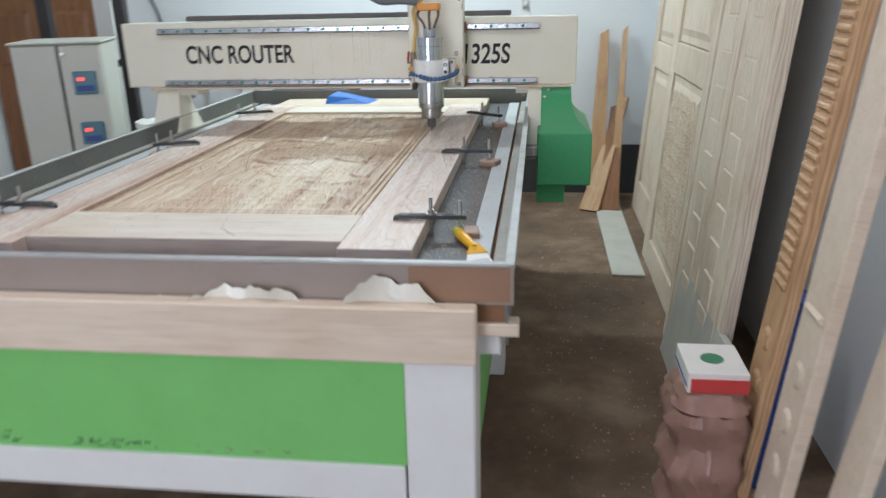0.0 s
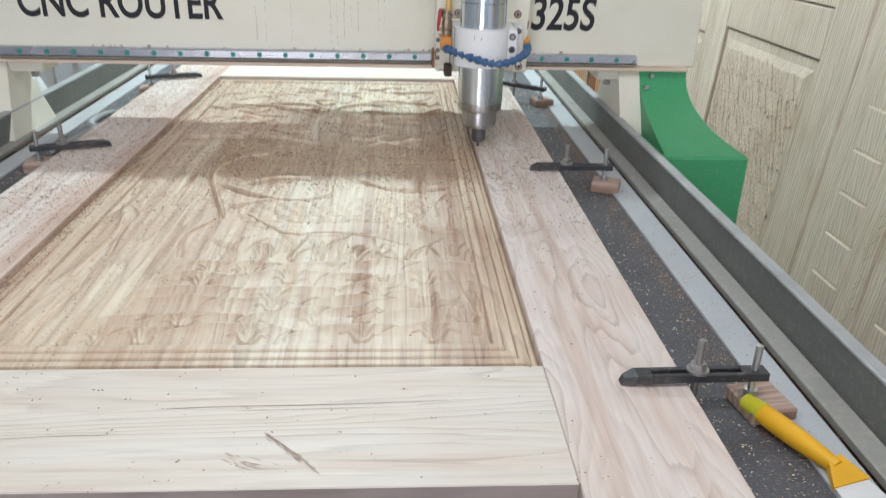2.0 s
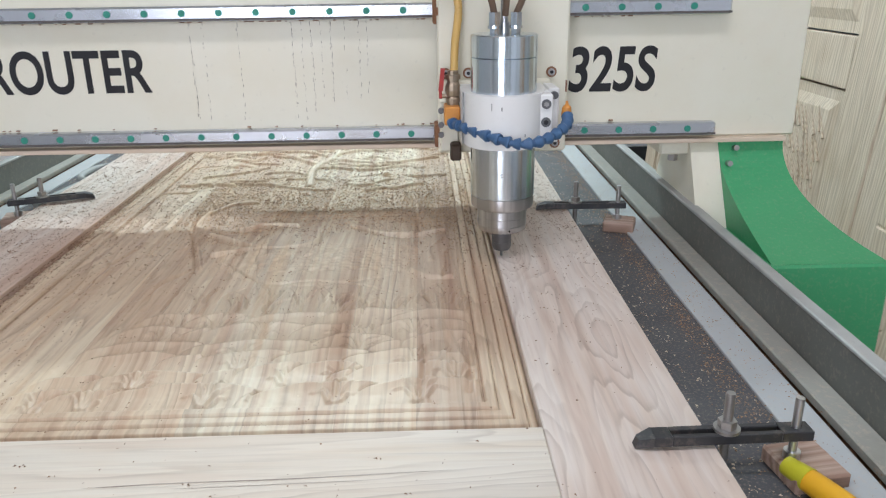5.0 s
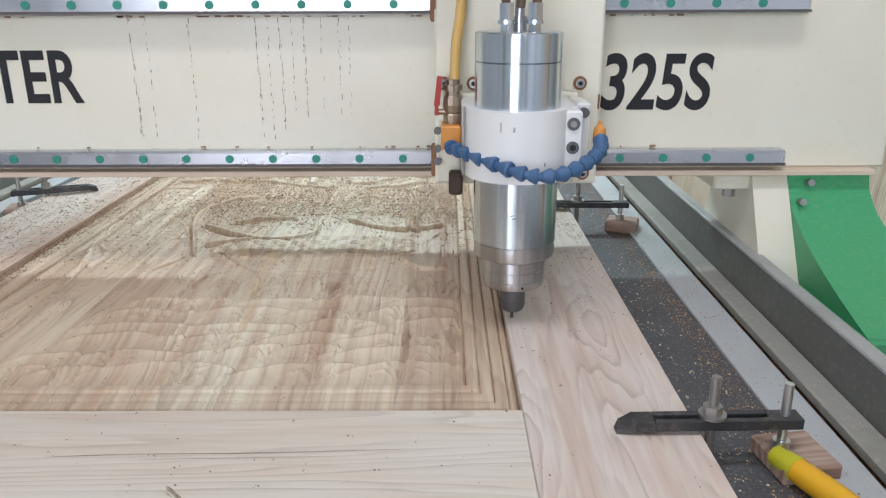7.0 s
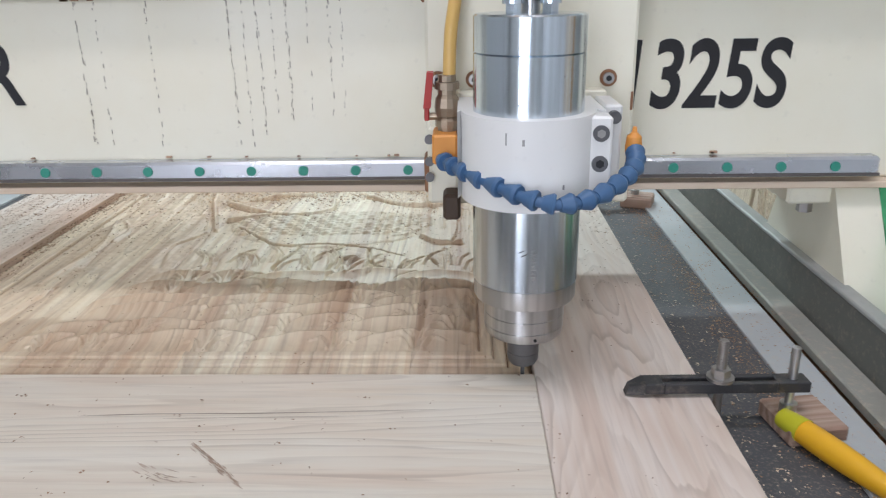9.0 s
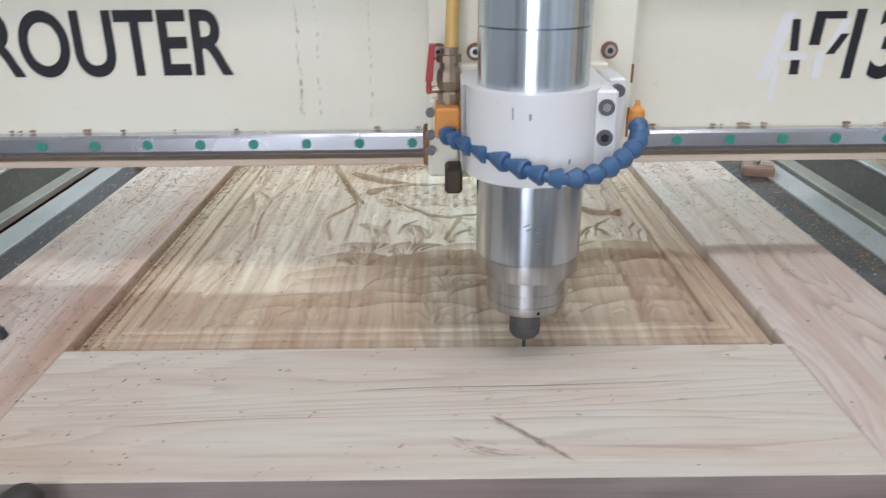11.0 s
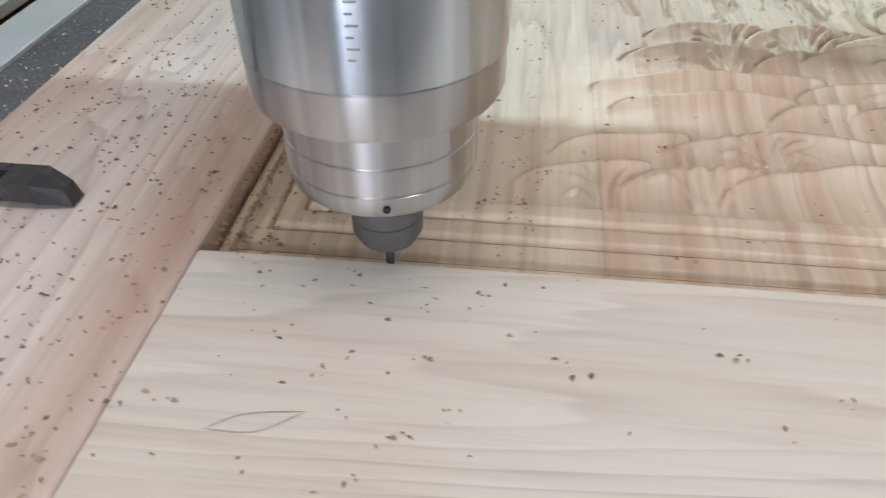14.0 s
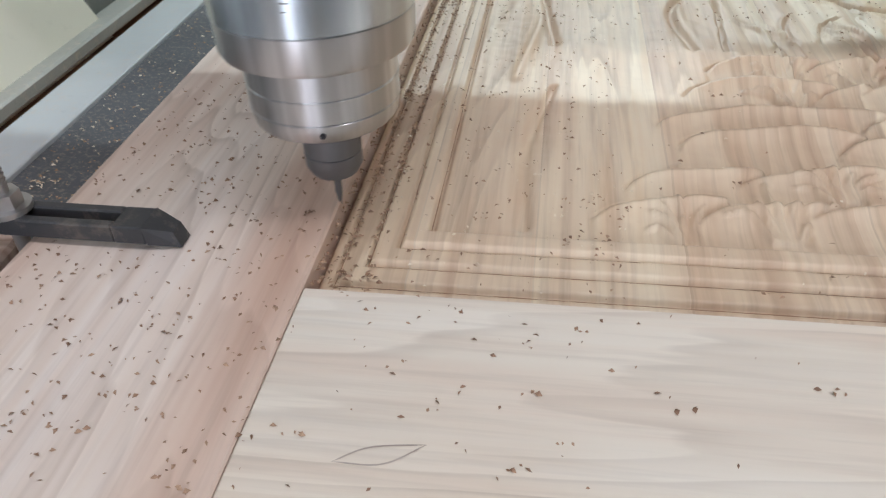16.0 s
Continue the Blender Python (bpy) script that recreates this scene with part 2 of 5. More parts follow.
PALE_DUST = wood("pale_sawdust", (0.80, 0.62, 0.42), (0.70, 0.51, 0.33), (0.52, 0.36, 0.22), "x", 3.0)
PALE_CHIP = wood("pale_chip_wood", (0.86, 0.77, 0.62), (0.78, 0.66, 0.50), (0.62, 0.48, 0.34), "x", 3.0)
DUST = wood("sawdust", (0.62, 0.42, 0.26), (0.5, 0.31, 0.18), (0.34, 0.19, 0.1), "x", 3.0)

CREAM = paint("cream_paint", (0.81, 0.785, 0.655), 0.35, 0.34, (0.86, 0.78, 0.62), 5.0)
WHITE_PAINT = paint("white_paint", (0.82, 0.82, 0.80), 0.4, 0.2, (0.72, 0.7, 0.66))
GREEN_LIGHT = paint("light_green_paint", (0.21, 0.58, 0.17), 0.45, 0.3, (0.65, 0.72, 0.55))
GREEN = paint("green_paint", (0.06, 0.39, 0.165), 0.38, 0.3, (0.8, 0.85, 0.8), dust=0.12, dust_scale=180)
PVC = paint("dark_pvc", (0.085, 0.09, 0.10), 0.55, 0.5, (0.5, 0.5, 0.5), 12, dust=0.3, dust_scale=260)
STRIP = paint("grey_strip", (0.50, 0.53, 0.54), 0.5, 0.35, (0.7, 0.68, 0.65), 9, dust=0.25, dust_scale=140)
FENCE = paint("fence_steel", (0.155, 0.16, 0.145), 0.6, 0.5, (0.65, 0.6, 0.55), 5, metal=0.0, dust=0.14, dust_scale=120)
LEDGE = paint("dusty_ledge", (0.36, 0.36, 0.32), 0.6, 0.5, (0.6, 0.56, 0.5), 9, dust=0.35, dust_scale=90)
FENCE_EDGE = paint("fence_edge", (0.45, 0.46, 0.45), 0.5, 0.5, (0.45, 0.43, 0.4), 9, metal=0.3)
FRONT_SHEET = paint("front_sheet", (0.33, 0.27, 0.235), 0.4, 0.4, (0.75, 0.65, 0.6), 4)
RUST = paint("rust", (0.25, 0.12, 0.06), 0.7, 0.5)
BLACK = paint("black_oxide", (0.055, 0.056, 0.06), 0.42, 0.3, (1.6, 1.5, 1.4), 30, metal=0.4, dust=0.12)
BOLT = paint("bolt_steel", (0.42, 0.41, 0.40), 0.35, 0.4, (0.5, 0.45, 0.4), 40, metal=0.9)


def turned_steel(name, c, rough):
    """Steel with a lengthwise sheen, partly painted in the colour, and a few dull smears."""
    w = Nodes(name, rough, 1.0)
    # darker bands in the base colour stand in for streaked reflections
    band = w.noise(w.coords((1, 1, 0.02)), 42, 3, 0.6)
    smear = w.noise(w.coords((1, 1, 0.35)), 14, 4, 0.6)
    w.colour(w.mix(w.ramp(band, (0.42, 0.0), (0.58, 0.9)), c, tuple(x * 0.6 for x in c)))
    w.rough(w.math("MULTIPLY_ADD", smear, 0.16, rough - 0.08))
    w.b.inputs["Anisotropic"].default_value = 0.85
    w.b.inputs["Anisotropic Rotation"].default_value = 0.25
    return w.m


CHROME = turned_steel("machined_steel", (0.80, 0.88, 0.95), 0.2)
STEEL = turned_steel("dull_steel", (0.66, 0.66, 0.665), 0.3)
RAIL_STEEL = paint("rail_steel", (0.60, 0.62, 0.66), 0.24, 0.25, (0.6, 0.6, 0.62), 14, metal=0.95, bump=0.02)
RAIL_DARK = paint("rail_shadow_gap", (0.10, 0.09, 0.085), 0.5, 0.3)
NUT = paint("collet_steel", (0.15, 0.15, 0.155), 0.38, 0.3, (0.7, 0.7, 0.7), 40, metal=0.6)
TEAL = paint("teal_cap", (0.03, 0.27, 0.20), 0.5, 0.2)
BLUE_HOSE = paint("blue_plastic", (0.055, 0.13, 0.26), 0.42, 0.3, (1.5, 1.3, 1.1), 60)
ORANGE = paint("orange_plastic", (0.72, 0.30, 0.06), 0.45, 0.3)
YELLOW = paint("yellow_plastic", (0.86, 0.46, 0.02), 0.35, 0.15, (0.8, 0.75, 0.6))
OLIVE = paint("green_yellow_plastic", (0.58, 0.56, 0.03), 0.4, 0.2)
HOSE = paint("amber_hose", (0.68, 0.44, 0.14), 0.3, 0.2)
BRASS = paint("brass", (0.40, 0.32, 0.24), 0.38, 0.4, metal=0.9, scale=40)
RED = paint("red_plastic", (0.42, 0.035, 0.03), 0.45, 0.2)
CABLE = paint("grey_cable", (0.14, 0.16, 0.17), 0.6, 0.2)
INK = paint("black_ink", (0.012, 0.012, 0.015), 0.6, 0.1)
DRIP = paint("drip_grime", (0.27, 0.235, 0.18), 0.6, 0.3)
WALL = paint("white_plaster", (0.80, 0.83, 0.85), 0.8, 0.18, (0.9, 0.9, 0.88), 2.2)
CEIL = paint("ceiling_paint", (0.82, 0.82, 0.80), 0.85, 0.1)
SKIRT = paint("dark_skirting", (0.05, 0.05, 0.055), 0.5, 0.2)
CAB = paint("cabinet_paint", (0.56, 0.57, 0.50), 0.45, 0.2, (0.8, 0.8, 0.75))
FRAME_BLACK = paint("black_steel", (0.035, 0.032, 0.033), 0.5, 0.3)
BLUE = paint("blue_sheet", (0.02, 0.16, 0.55), 0.4, 0.2)
NAVY = paint("navy_bag", (0.025, 0.07, 0.28), 0.45, 0.3)
CARTON_RED = paint("red_card", (0.55, 0.05, 0.05), 0.5, 0.2)
CARTON_WHITE = paint("white_card", (0.78, 0.74, 0.70), 0.55, 0.2)
BAG = paint("brown_bag", (0.30, 0.17, 0.135), 0.35, 0.5, (1.5, 1.5, 1.5), 18)
BAG_WHITE = paint("white_bag", (0.74, 0.73, 0.70), 0.4, 0.35, (0.6, 0.62, 0.65), 20)
SHEET_PLASTIC = paint("offwhite_film", (0.80, 0.78, 0.70), 0.4, 0.2)
TEAL_DISPLAY = paint("blue_keypad", (0.06, 0.18, 0.24), 0.35, 0.1)
GREY_BOARD = paint("grey_board", (0.50, 0.485, 0.43), 0.6, 0.3)


def floor_material():
    w = Nodes("dark_concrete", 0.55)
    a = w.noise(w.coords(), 2.2, 5, 0.62)
    b = w.noise(w.coords(), 22, 4, 0.65)
    c = w.ramp(a, (0.3, (0.075, 0.048, 0.031)), (0.52, (0.18, 0.118, 0.079)), (0.72, (0.33, 0.25, 0.18)))
    c = w.mix(w.ramp(b, (0.56, 0.0), (0.75, 0.6)), c, (0.21, 0.16, 0.115))
    w.colour(c).rough(w.ramp(a, (0.3, 0.62), (0.7, 0.9)))
    w.b.inputs["Specular IOR Level"].default_value = 0.2
    w.bump(b, 0.25, 0.002)
    return w.m


FLOOR = floor_material()


def glow(name, c, strength):
    w = Nodes(name, 0.4)
    w.colour((0.02, 0.02, 0.02))
    w.put(w.b.inputs["Emission Color"], c)
    w.b.inputs["Emission Strength"].default_value = strength
    return w.m


RED_DIGIT = glow("red_digits", (1.0, 0.05, 0.03), 4.0)

# ---- mesh helpers ----


def box(bm, x0, x1, y0, y1, z0, z1, bevel=0.0, seg=1):
    m = Matrix.Translation(((x0 + x1) / 2, (y0 + y1) / 2, (z0 + z1) / 2)) @ Matrix.Diagonal((x1 - x0, y1 - y0, z1 - z0, 1))
    vs = bmesh.ops.create_cube(bm, size=1, matrix=m)["verts"]
    if bevel:
        es = list({e for v in vs for e in v.link_edges})
        bmesh.ops.bevel(bm, geom=es, offset=bevel, segments=seg, affect="EDGES", profile=0.5)
    return bm


def rod(bm, a, b, r0, r1=None, seg=20, caps=True):
    a, b = Vector(a), Vector(b)
    d = b - a
    m = Matrix.Translation((a + b) / 2) @ d.to_track_quat("Z", "Y").to_matrix().to_4x4()
    bmesh.ops.create_cone(bm, cap_ends=caps, segments=seg, radius1=r0, radius2=r0 if r1 is None else r1, depth=d.length, matrix=m)
    return bm


def lathe(bm, x, y, rings, seg=48):
    """rings: (z, r) from the top down."""
    loops = [[bm.verts.new((x + r * math.cos(2 * math.pi * i / seg), y + r * math.sin(2 * math.pi * i / seg), z)) for i in range(seg)] for z, r in rings]
    for p, q in zip(loops, loops[1:]):
        for i in range(seg):
            bm.faces.new((p[i], p[(i + 1) % seg], q[(i + 1) % seg], q[i]))
    bm.faces.new(list(reversed(loops[0]))), bm.faces.new(loops[-1])
    bmesh.ops.recalc_face_normals(bm, faces=bm.faces)
    return bm


def smooth_path(pts, n=10):
    out, p = [], [Vector(q) for q in pts]
    p = [p[0] * 2 - p[1]] + p + [p[-1] * 2 - p[-2]]
    for a, b, c, d in zip(p, p[1:], p[2:], p[3:]):
        for i in range(n):
            t = i / n
            out.append(0.5 * (2 * b + (c - a) * t + (2 * a - 5 * b + 4 * c - d) * t * t + (3 * b - a - 3 * c + d) * t ** 3))
    return out + [p[-2]]


def hose(bm, pts, r, seg=12, n=10):
    path = smooth_path(pts, n)
    loops = []
    for i, q in enumerate(path):
        d = path[min(i + 1, len(path) - 1)] - path[max(i - 1, 0)]
        rot = d.to_track_quat("Z", "Y").to_matrix()
        rr = r(i / (len(path) - 1)) if callable(r) else r
        loops.append([bm.verts.new(q + rot @ Vector((rr * math.cos(2 * math.pi * k / seg), rr * math.sin(2 * math.pi * k / seg), 0))) for k in range(seg)])
    for p, q in zip(loops, loops[1:]):
        for k in range(seg):
            bm.faces.new((p[k], p[(k + 1) % seg], q[(k + 1) % seg], q[k]))
    bm.faces.new(loops[0]), bm.faces.new(loops[-1])
    bmesh.ops.recalc_face_normals(bm, faces=bm.faces)
    return bm


def prism(bm, low, high):
    """A solid between two rings of the same number of corners."""
    a, b = [bm.verts.new(v) for v in low], [bm.verts.new(v) for v in high]
    bm.faces.new(a), bm.faces.new(b)
    for i in range(len(a)):
        j = (i + 1) % len(a)
        bm.faces.new((a[i], a[j], b[j], b[i]))
    bmesh.ops.recalc_face_normals(bm, faces=bm.faces)
    return bm


def bm_new():
    return bmesh.new()


def base_of(ob):
    p = Vector((0, 0, 0))
    while ob:
        p += ob.location
        ob = ob.parent
    return p


def mesh_of(name, bm, material, smooth=False):
    me = bpy.data.meshes.new(name)
    bm.to_mesh(me)
    bm.free()
    for m in material if isinstance(material, (list, tuple)) else [material]:
        me.materials.append(m)
    if smooth:
        me.shade_smooth()
        me.set_sharp_from_angle(angle=radians(35))
    return me


def thing(name, at, label, category, group="", kind=""):
    ob = new(name)
    ob.location, ob.empty_display_size = at, 0.1
    return tagged(ob, label, category, group, kind)


def part(name, bm, material, parent, label="", smooth=False, local=False):
    """One mesh under a thing or a part; the bmesh is in world space, or in the thing's with local."""
    if not local:
        bm.transform(Matrix.Translation(-base_of(parent)))
    ob = new(name, mesh_of(name, bm, material, smooth))
    ob.parent = parent
    return tagged(ob, label)


def solo(name, bm, material, at, label, category, group="", kind="", smooth=False):
    """A thing of one mesh, with its origin at its base."""
    bm.transform(Matrix.Translation(-Vector(at)))
    ob = new(name, mesh_of(name, bm, material, smooth))
    ob.location = at
    return tagged(ob, label, category, group, kind)


def lettering(name, text, size, at, parent, material, width=None, label="", shear=0.0):
    cu = bpy.data.curves.new(name, "FONT")
    cu.body, cu.size, cu.extrude, cu.offset, cu.shear = text, size, 0.0004, size * 0.02, shear
    tmp = new(name + "_tmp", cu)
    bpy.context.view_layer.update()
    me = bpy.data.meshes.new_from_object(tmp.evaluated_get(bpy.context.evaluated_depsgraph_get()))
    bpy.data.objects.remove(tmp)
    xs = [v.co.x for v in me.vertices]
    k = width / (max(xs) - min(xs)) if width else 1
    me.transform(pose(*at, 90, 0, 0) @ Matrix.Diagonal((k, 1, 1, 1)) @ Matrix.Translation((-min(xs), 0, 0)))
    me.materials.clear()
    me.materials.append(material)
    ob = new(name, me)
    ob.parent = parent
    return tagged(ob, label)


# ---- the room ----
ROOM = (-3.2, 1.64, -3.6, 3.6, 3.0)
x0, x1, y0, y1, zc = ROOM
solo("floor", box(bm_new(), x0 - 0.2, x1 + 0.2, y0 - 0.2, y1 + 0.2, -0.1, 0), FLOOR, (0, 0, 0), "dark worn concrete workshop floor with wood dust", "floor", kind="structure")
solo("wall_back", box(bm_new(), x0 - 0.15, x1 + 0.15, y1, y1 + 0.15, 0, zc), WALL, (0, y1, 0), "plain white plastered wall", "wall", kind="structure")
solo("wall_right", box(bm_new(), x1, x1 + 0.15, y0, y1, 0, zc), WALL, (x1, 0, 0), "plain white plastered wall", "wall", kind="structure")
solo("wall_left", box(bm_new(), x0 - 0.15, x0, y0, y1, 0, zc), WALL, (x0, 0, 0), "plain plastered wall", "wall", kind="structure")
solo("wall_front", box(bm_new(), x0 - 0.15, x1 + 0.15, y0 - 0.15, y0, 0, zc), WALL, (0, y0, 0), "plain white plastered wall", "wall", kind="structure")
solo("ceiling", box(bm_new(), x0 - 0.15, x1 + 0.15, y0 - 0.15, y1 + 0.15, zc, zc + 0.1), CEIL, (0, 0, zc), "white painted ceiling", "ceiling", kind="structure")
solo("baseboard", box(bm_new(), x0, x1, y1 - 0.014, y1 - 0.002, 0.0, 0.34), SKIRT, (0, y1, 0), "dark painted dado along the wall foot", "baseboard", kind="structure")

# ---- the machine's bed ----
BED_Z, TOP_Z, FENCE_Z = 0.822, 0.86, 0.892
XL, XR, YF, YB = -0.708, 0.715, -0.402, 2.16
bed = thing("cnc_machine_bed", (0.045, 0.9, 0), "steel router table with dark slats and light green front panel", "machine bed")
part("base_plate", box(bm_new(), XL, XR, YF + 0.003, YB, BED_Z - 0.075, BED_Z - 0.012, 0.002), RUST, bed)
slat_x = [-0.629 + i * 0.1411 for i in range(9)]
slat_me = None
for sx in slat_x:
    if slat_me is None:
        slat_me = mesh_of("slat", box(bm_new(), -0.0655, 0.0655, -1.27, 1.27, -0.012, 0, 0.0015), PVC)
    ob = new("slat", slat_me)
    ob.parent, ob.location = bed, (sx + 0.066 - 0.045, 0.88 - 0.9, BED_Z)
part("edge_strip", box(bm_new(), 0.620, 0.668, YF + 0.01, YB - 0.01, BED_Z - 0.004, BED_Z + 0.004, 0.001), STRIP, bed, "dusty light grey strip")
part("edge_strip", box(bm_new(), -0.656, -0.611, YF + 0.01, YB - 0.01, BED_Z - 0.004, BED_Z + 0.004, 0.001), STRIP, bed, "dusty light grey strip")


def fence(bm, a, b, side):
    """A folded steel side along y: upright, lip and foot."""
    box(bm, a, a + 0.006, YF, YB, BED_Z - 0.09, FENCE_Z - 0.006)
    return bm


part("side_fence", fence(bm_new(), XR - 0.006, YB, 1), FENCE, bed, "grey steel side")
part("fence_lip", box(bm_new(), XR - 0.007, XR + 0.012, YF, YB, FENCE_Z - 0.006, FENCE_Z, 0.0015), FENCE_EDGE, bed)
part("fence_foot", box(bm_new(), 0.677, XR - 0.007, YF + 0.01, YB - 0.01, BED_Z - 0.004, BED_Z + 0.009, 0.002), LEDGE, bed, "dusty grey ledge")
part("side_fence", fence(bm_new(), XL, YB, -1), FENCE, bed, "grey steel side")
part("fence_lip", box(bm_new(), XL - 0.012, XL + 0.007, YF, YB, FENCE_Z - 0.006, FENCE_Z, 0.0015), FENCE_EDGE, bed)
part("fence_foot", box(bm_new(), XL + 0.007, -0.674, YF + 0.01, YB - 0.01, BED_Z - 0.004, BED_Z + 0.009, 0.002), LEDGE, bed, "dusty grey ledge")
part("front_fence", box(bm_new(), XL - 0.01, XR + 0.01, YF - 0.006, YF, 0.812, FENCE_Z - 0.006, 0.001), FRONT_SHEET, bed, "grey brown sheet steel front")
part("front_lip", box(bm_new(), XL - 0.012, XR + 0.012, YF - 0.010, YF + 0.006, FENCE_Z - 0.006, FENCE_Z + 0.001, 0.0015), FENCE_EDGE, bed)
part("back_fence", box(bm_new(), XL - 0.01, XR + 0.01, YB, YB + 0.006, 0.72, FENCE_Z, 0.001), FENCE, bed)
part("rust_patch", box(bm_new(), 0.535, XR + 0.004, YF - 0.0075, YF - 0.006, 0.818, FENCE_Z - 0.008), paint("rusty_sheet", (0.30, 0.17, 0.105), 0.5, 0.5, (0.7, 0.6, 0.5)), bed, "rust brown patch")
# white steel frame
part("frame_top", box(bm_new(), XL + 0.02, 0.655, YF - 0.012, YF + 0.05, 0.700, 0.79, 0.003), WHITE_PAINT, bed)
part("frame_bottom", box(bm_new(), XL + 0.05, 0.515, YF - 0.012, YF + 0.05, 0.375, 0.462, 0.003), WHITE_PAINT, bed)
for lx, ly in ((0.520, YF - 0.014), (XL + 0.03, YF - 0.014), (0.520, YB - 0.2), (XL + 0.03, YB - 0.2), (0.520, 0.85), (XL + 0.03, 0.85)):
    part("leg", box(bm_new(), lx, lx + 0.135, ly, ly + 0.12, 0, 0.72, 0.004), WHITE_PAINT, bed, "white painted steel leg")
part("front_panel", box(bm_new(), XL + 0.16, 0.518, YF - 0.004, YF + 0.004, 0.462, 0.702), GREEN_LIGHT, bed, "light green sheet panel")
part("side_panel", box(bm_new(), 0.640, 0.648, YF + 0.11, 1.9, 0.40, 0.71), GREEN_LIGHT, bed, "light green sheet panel")
part("side_beam", box(bm_new(), 0.60, 0.70, YF + 0.02, YB - 0.02, 0.70, 0.748, 0.003), WHITE_PAINT, bed)
part("side_beam", box(bm_new(), XL, XL + 0.1, YF + 0.02, YB - 0.02, 0.70, 0.748, 0.003), WHITE_PAINT, bed)
for sx, w, n in ((-0.36, 0.06, 9), (-0.19, 0.18, 30), (0.06, 0.22, 12)):
    bm, rnd = bm_new(), random.Random(int(sx * 100))
    for k in range(n):
        x, z = sx + rnd.uniform(0, w), 0.480 + rnd.gauss(0, 0.006)
        ln, h = rnd.uniform(0.004, 0.018), rnd.uniform(0.0006, 0.0022)
        box(bm, x, x + ln, YF - 0.0052 - 0.00002 * k, YF - 0.004, z, z + h)
    tagged(part("scuff_mark", bm, INK if w < 0.2 else DRIP, bed, "dark scuffs near the panel's lower edge"), kind="stuff")

# plank laid along the front, with the torn film behind it
solo("front_plank", box(bm_new(), XL - 0.2, 0.66, YF - 0.05, YF - 0.012, 0.710, 0.818, 0.003), PALE_BOARD, (0, YF - 0.03, 0.71), "pale bare wooden plank along the table front", "plank")


def torn_film():
    """A ragged sheet that bulges up from behind the plank."""
    bm = bm_new()
    rnd = random.Random(4)
    n = 120
    low, mid, high = [], [], []
    for i in range(n + 1):
        x = 0.02 + i * 0.63 / n
        bump_1 = math.exp(-((x - 0.51) / 0.075) ** 4) * 0.052
        bump_2 = math.exp(-((x - 0.235) / 0.11) ** 4) * 0.028
        rag = 0.005 * math.sin(x * 47) + 0.004 * math.sin(x * 103 + 1.3) + 0.002 * math.sin(x * 241) + rnd.uniform(-0.0012, 0.0012)
        h = 0.812 + max(bump_1, bump_2) * (1 + 0.25 * math.sin(x * 31)) + rag
        fold = 0.006 * math.sin(x * 64) + 0.004 * math.sin(x * 150 + 0.7)
        low.append(bm.verts.new((x, YF - 0.0105, 0.80)))
        mid.append(bm.verts.new((x, YF - 0.020 - max(0, fold), 0.80 + (h - 0.80) * 0.55)))
        high.append(bm.verts.new((x, YF - 0.026 + 0.012 * math.sin(x * 39), h)))
    for i in range(n):
        bm.faces.new((mid[i], mid[i + 1], high[i + 1], high[i]))
        bm.faces.new((low[i], low[i + 1], mid[i + 1], mid[i]))
    r = bmesh.ops.extrude_face_region(bm, geom=list(bm.faces))
    for v in [g for g in r["geom"] if isinstance(g, bmesh.types.BMVert)]:
        v.co.y += 0.0015
    bmesh.ops.recalc_face_normals(bm, faces=bm.faces)
    return bm


solo("torn_film", torn_film(), SHEET_PLASTIC, (0.2, YF - 0.012, 0.8), "torn off-white film sticking up behind the plank", "film", smooth=True)
solo("wood_offcut", box(bm_new(), 0.60, 0.735, YF - 0.008, YF + 0.034, 0.7505, 0.775, 0.002), PALE_BOARD, (0.66, YF, 0.75), "small pale offcut sticking out beside the table corner", "offcut")

# ---- the door blank ----
W2, LEN = 0.3625, 1.62
DOOR_END = 1.80
door = thing("carved_door", (0, 0.7, BED_Z), "unfinished wooden door blank with a carved relief panel, lying on the bed", "door")


def solid_top(bm, x0, x1, y0, y1):
    box(bm, x0, x1, y0, y1, BED_Z + 0.0005, TOP_Z, 0.0012)
    for f in bm.faces:
        f.normal_update()
        f.material_index = 1 if abs(f.normal.y) > 0.9 else 0
    return bm


part("stile", solid_top(bm_new(), W2 - 0.004, 0.515, -0.247, DOOR_END + 0.05), [STILE_WOOD, END_WOOD], door, "pinkish brown stile with cathedral grain")
part("stile", solid_top(bm_new(), -0.515, -W2 + 0.004, -0.247, DOOR_END + 0.05), [STILE_WOOD, END_WOOD], door, "pinkish brown stile with cathedral grain")
part("rail", solid_top(bm_new(), -W2 + 0.0045, W2 - 0.0045, -0.199, -0.0003), [RAIL_WOOD, END_WOOD], door, "pale rail with straight grain")
part("rail", solid_top(bm_new(), -W2 + 0.0045, W2 - 0.0045, LEN + 0.0003, DOOR_END), [RAIL_WOOD, END_WOOD], door, "pale rail with straight grain")


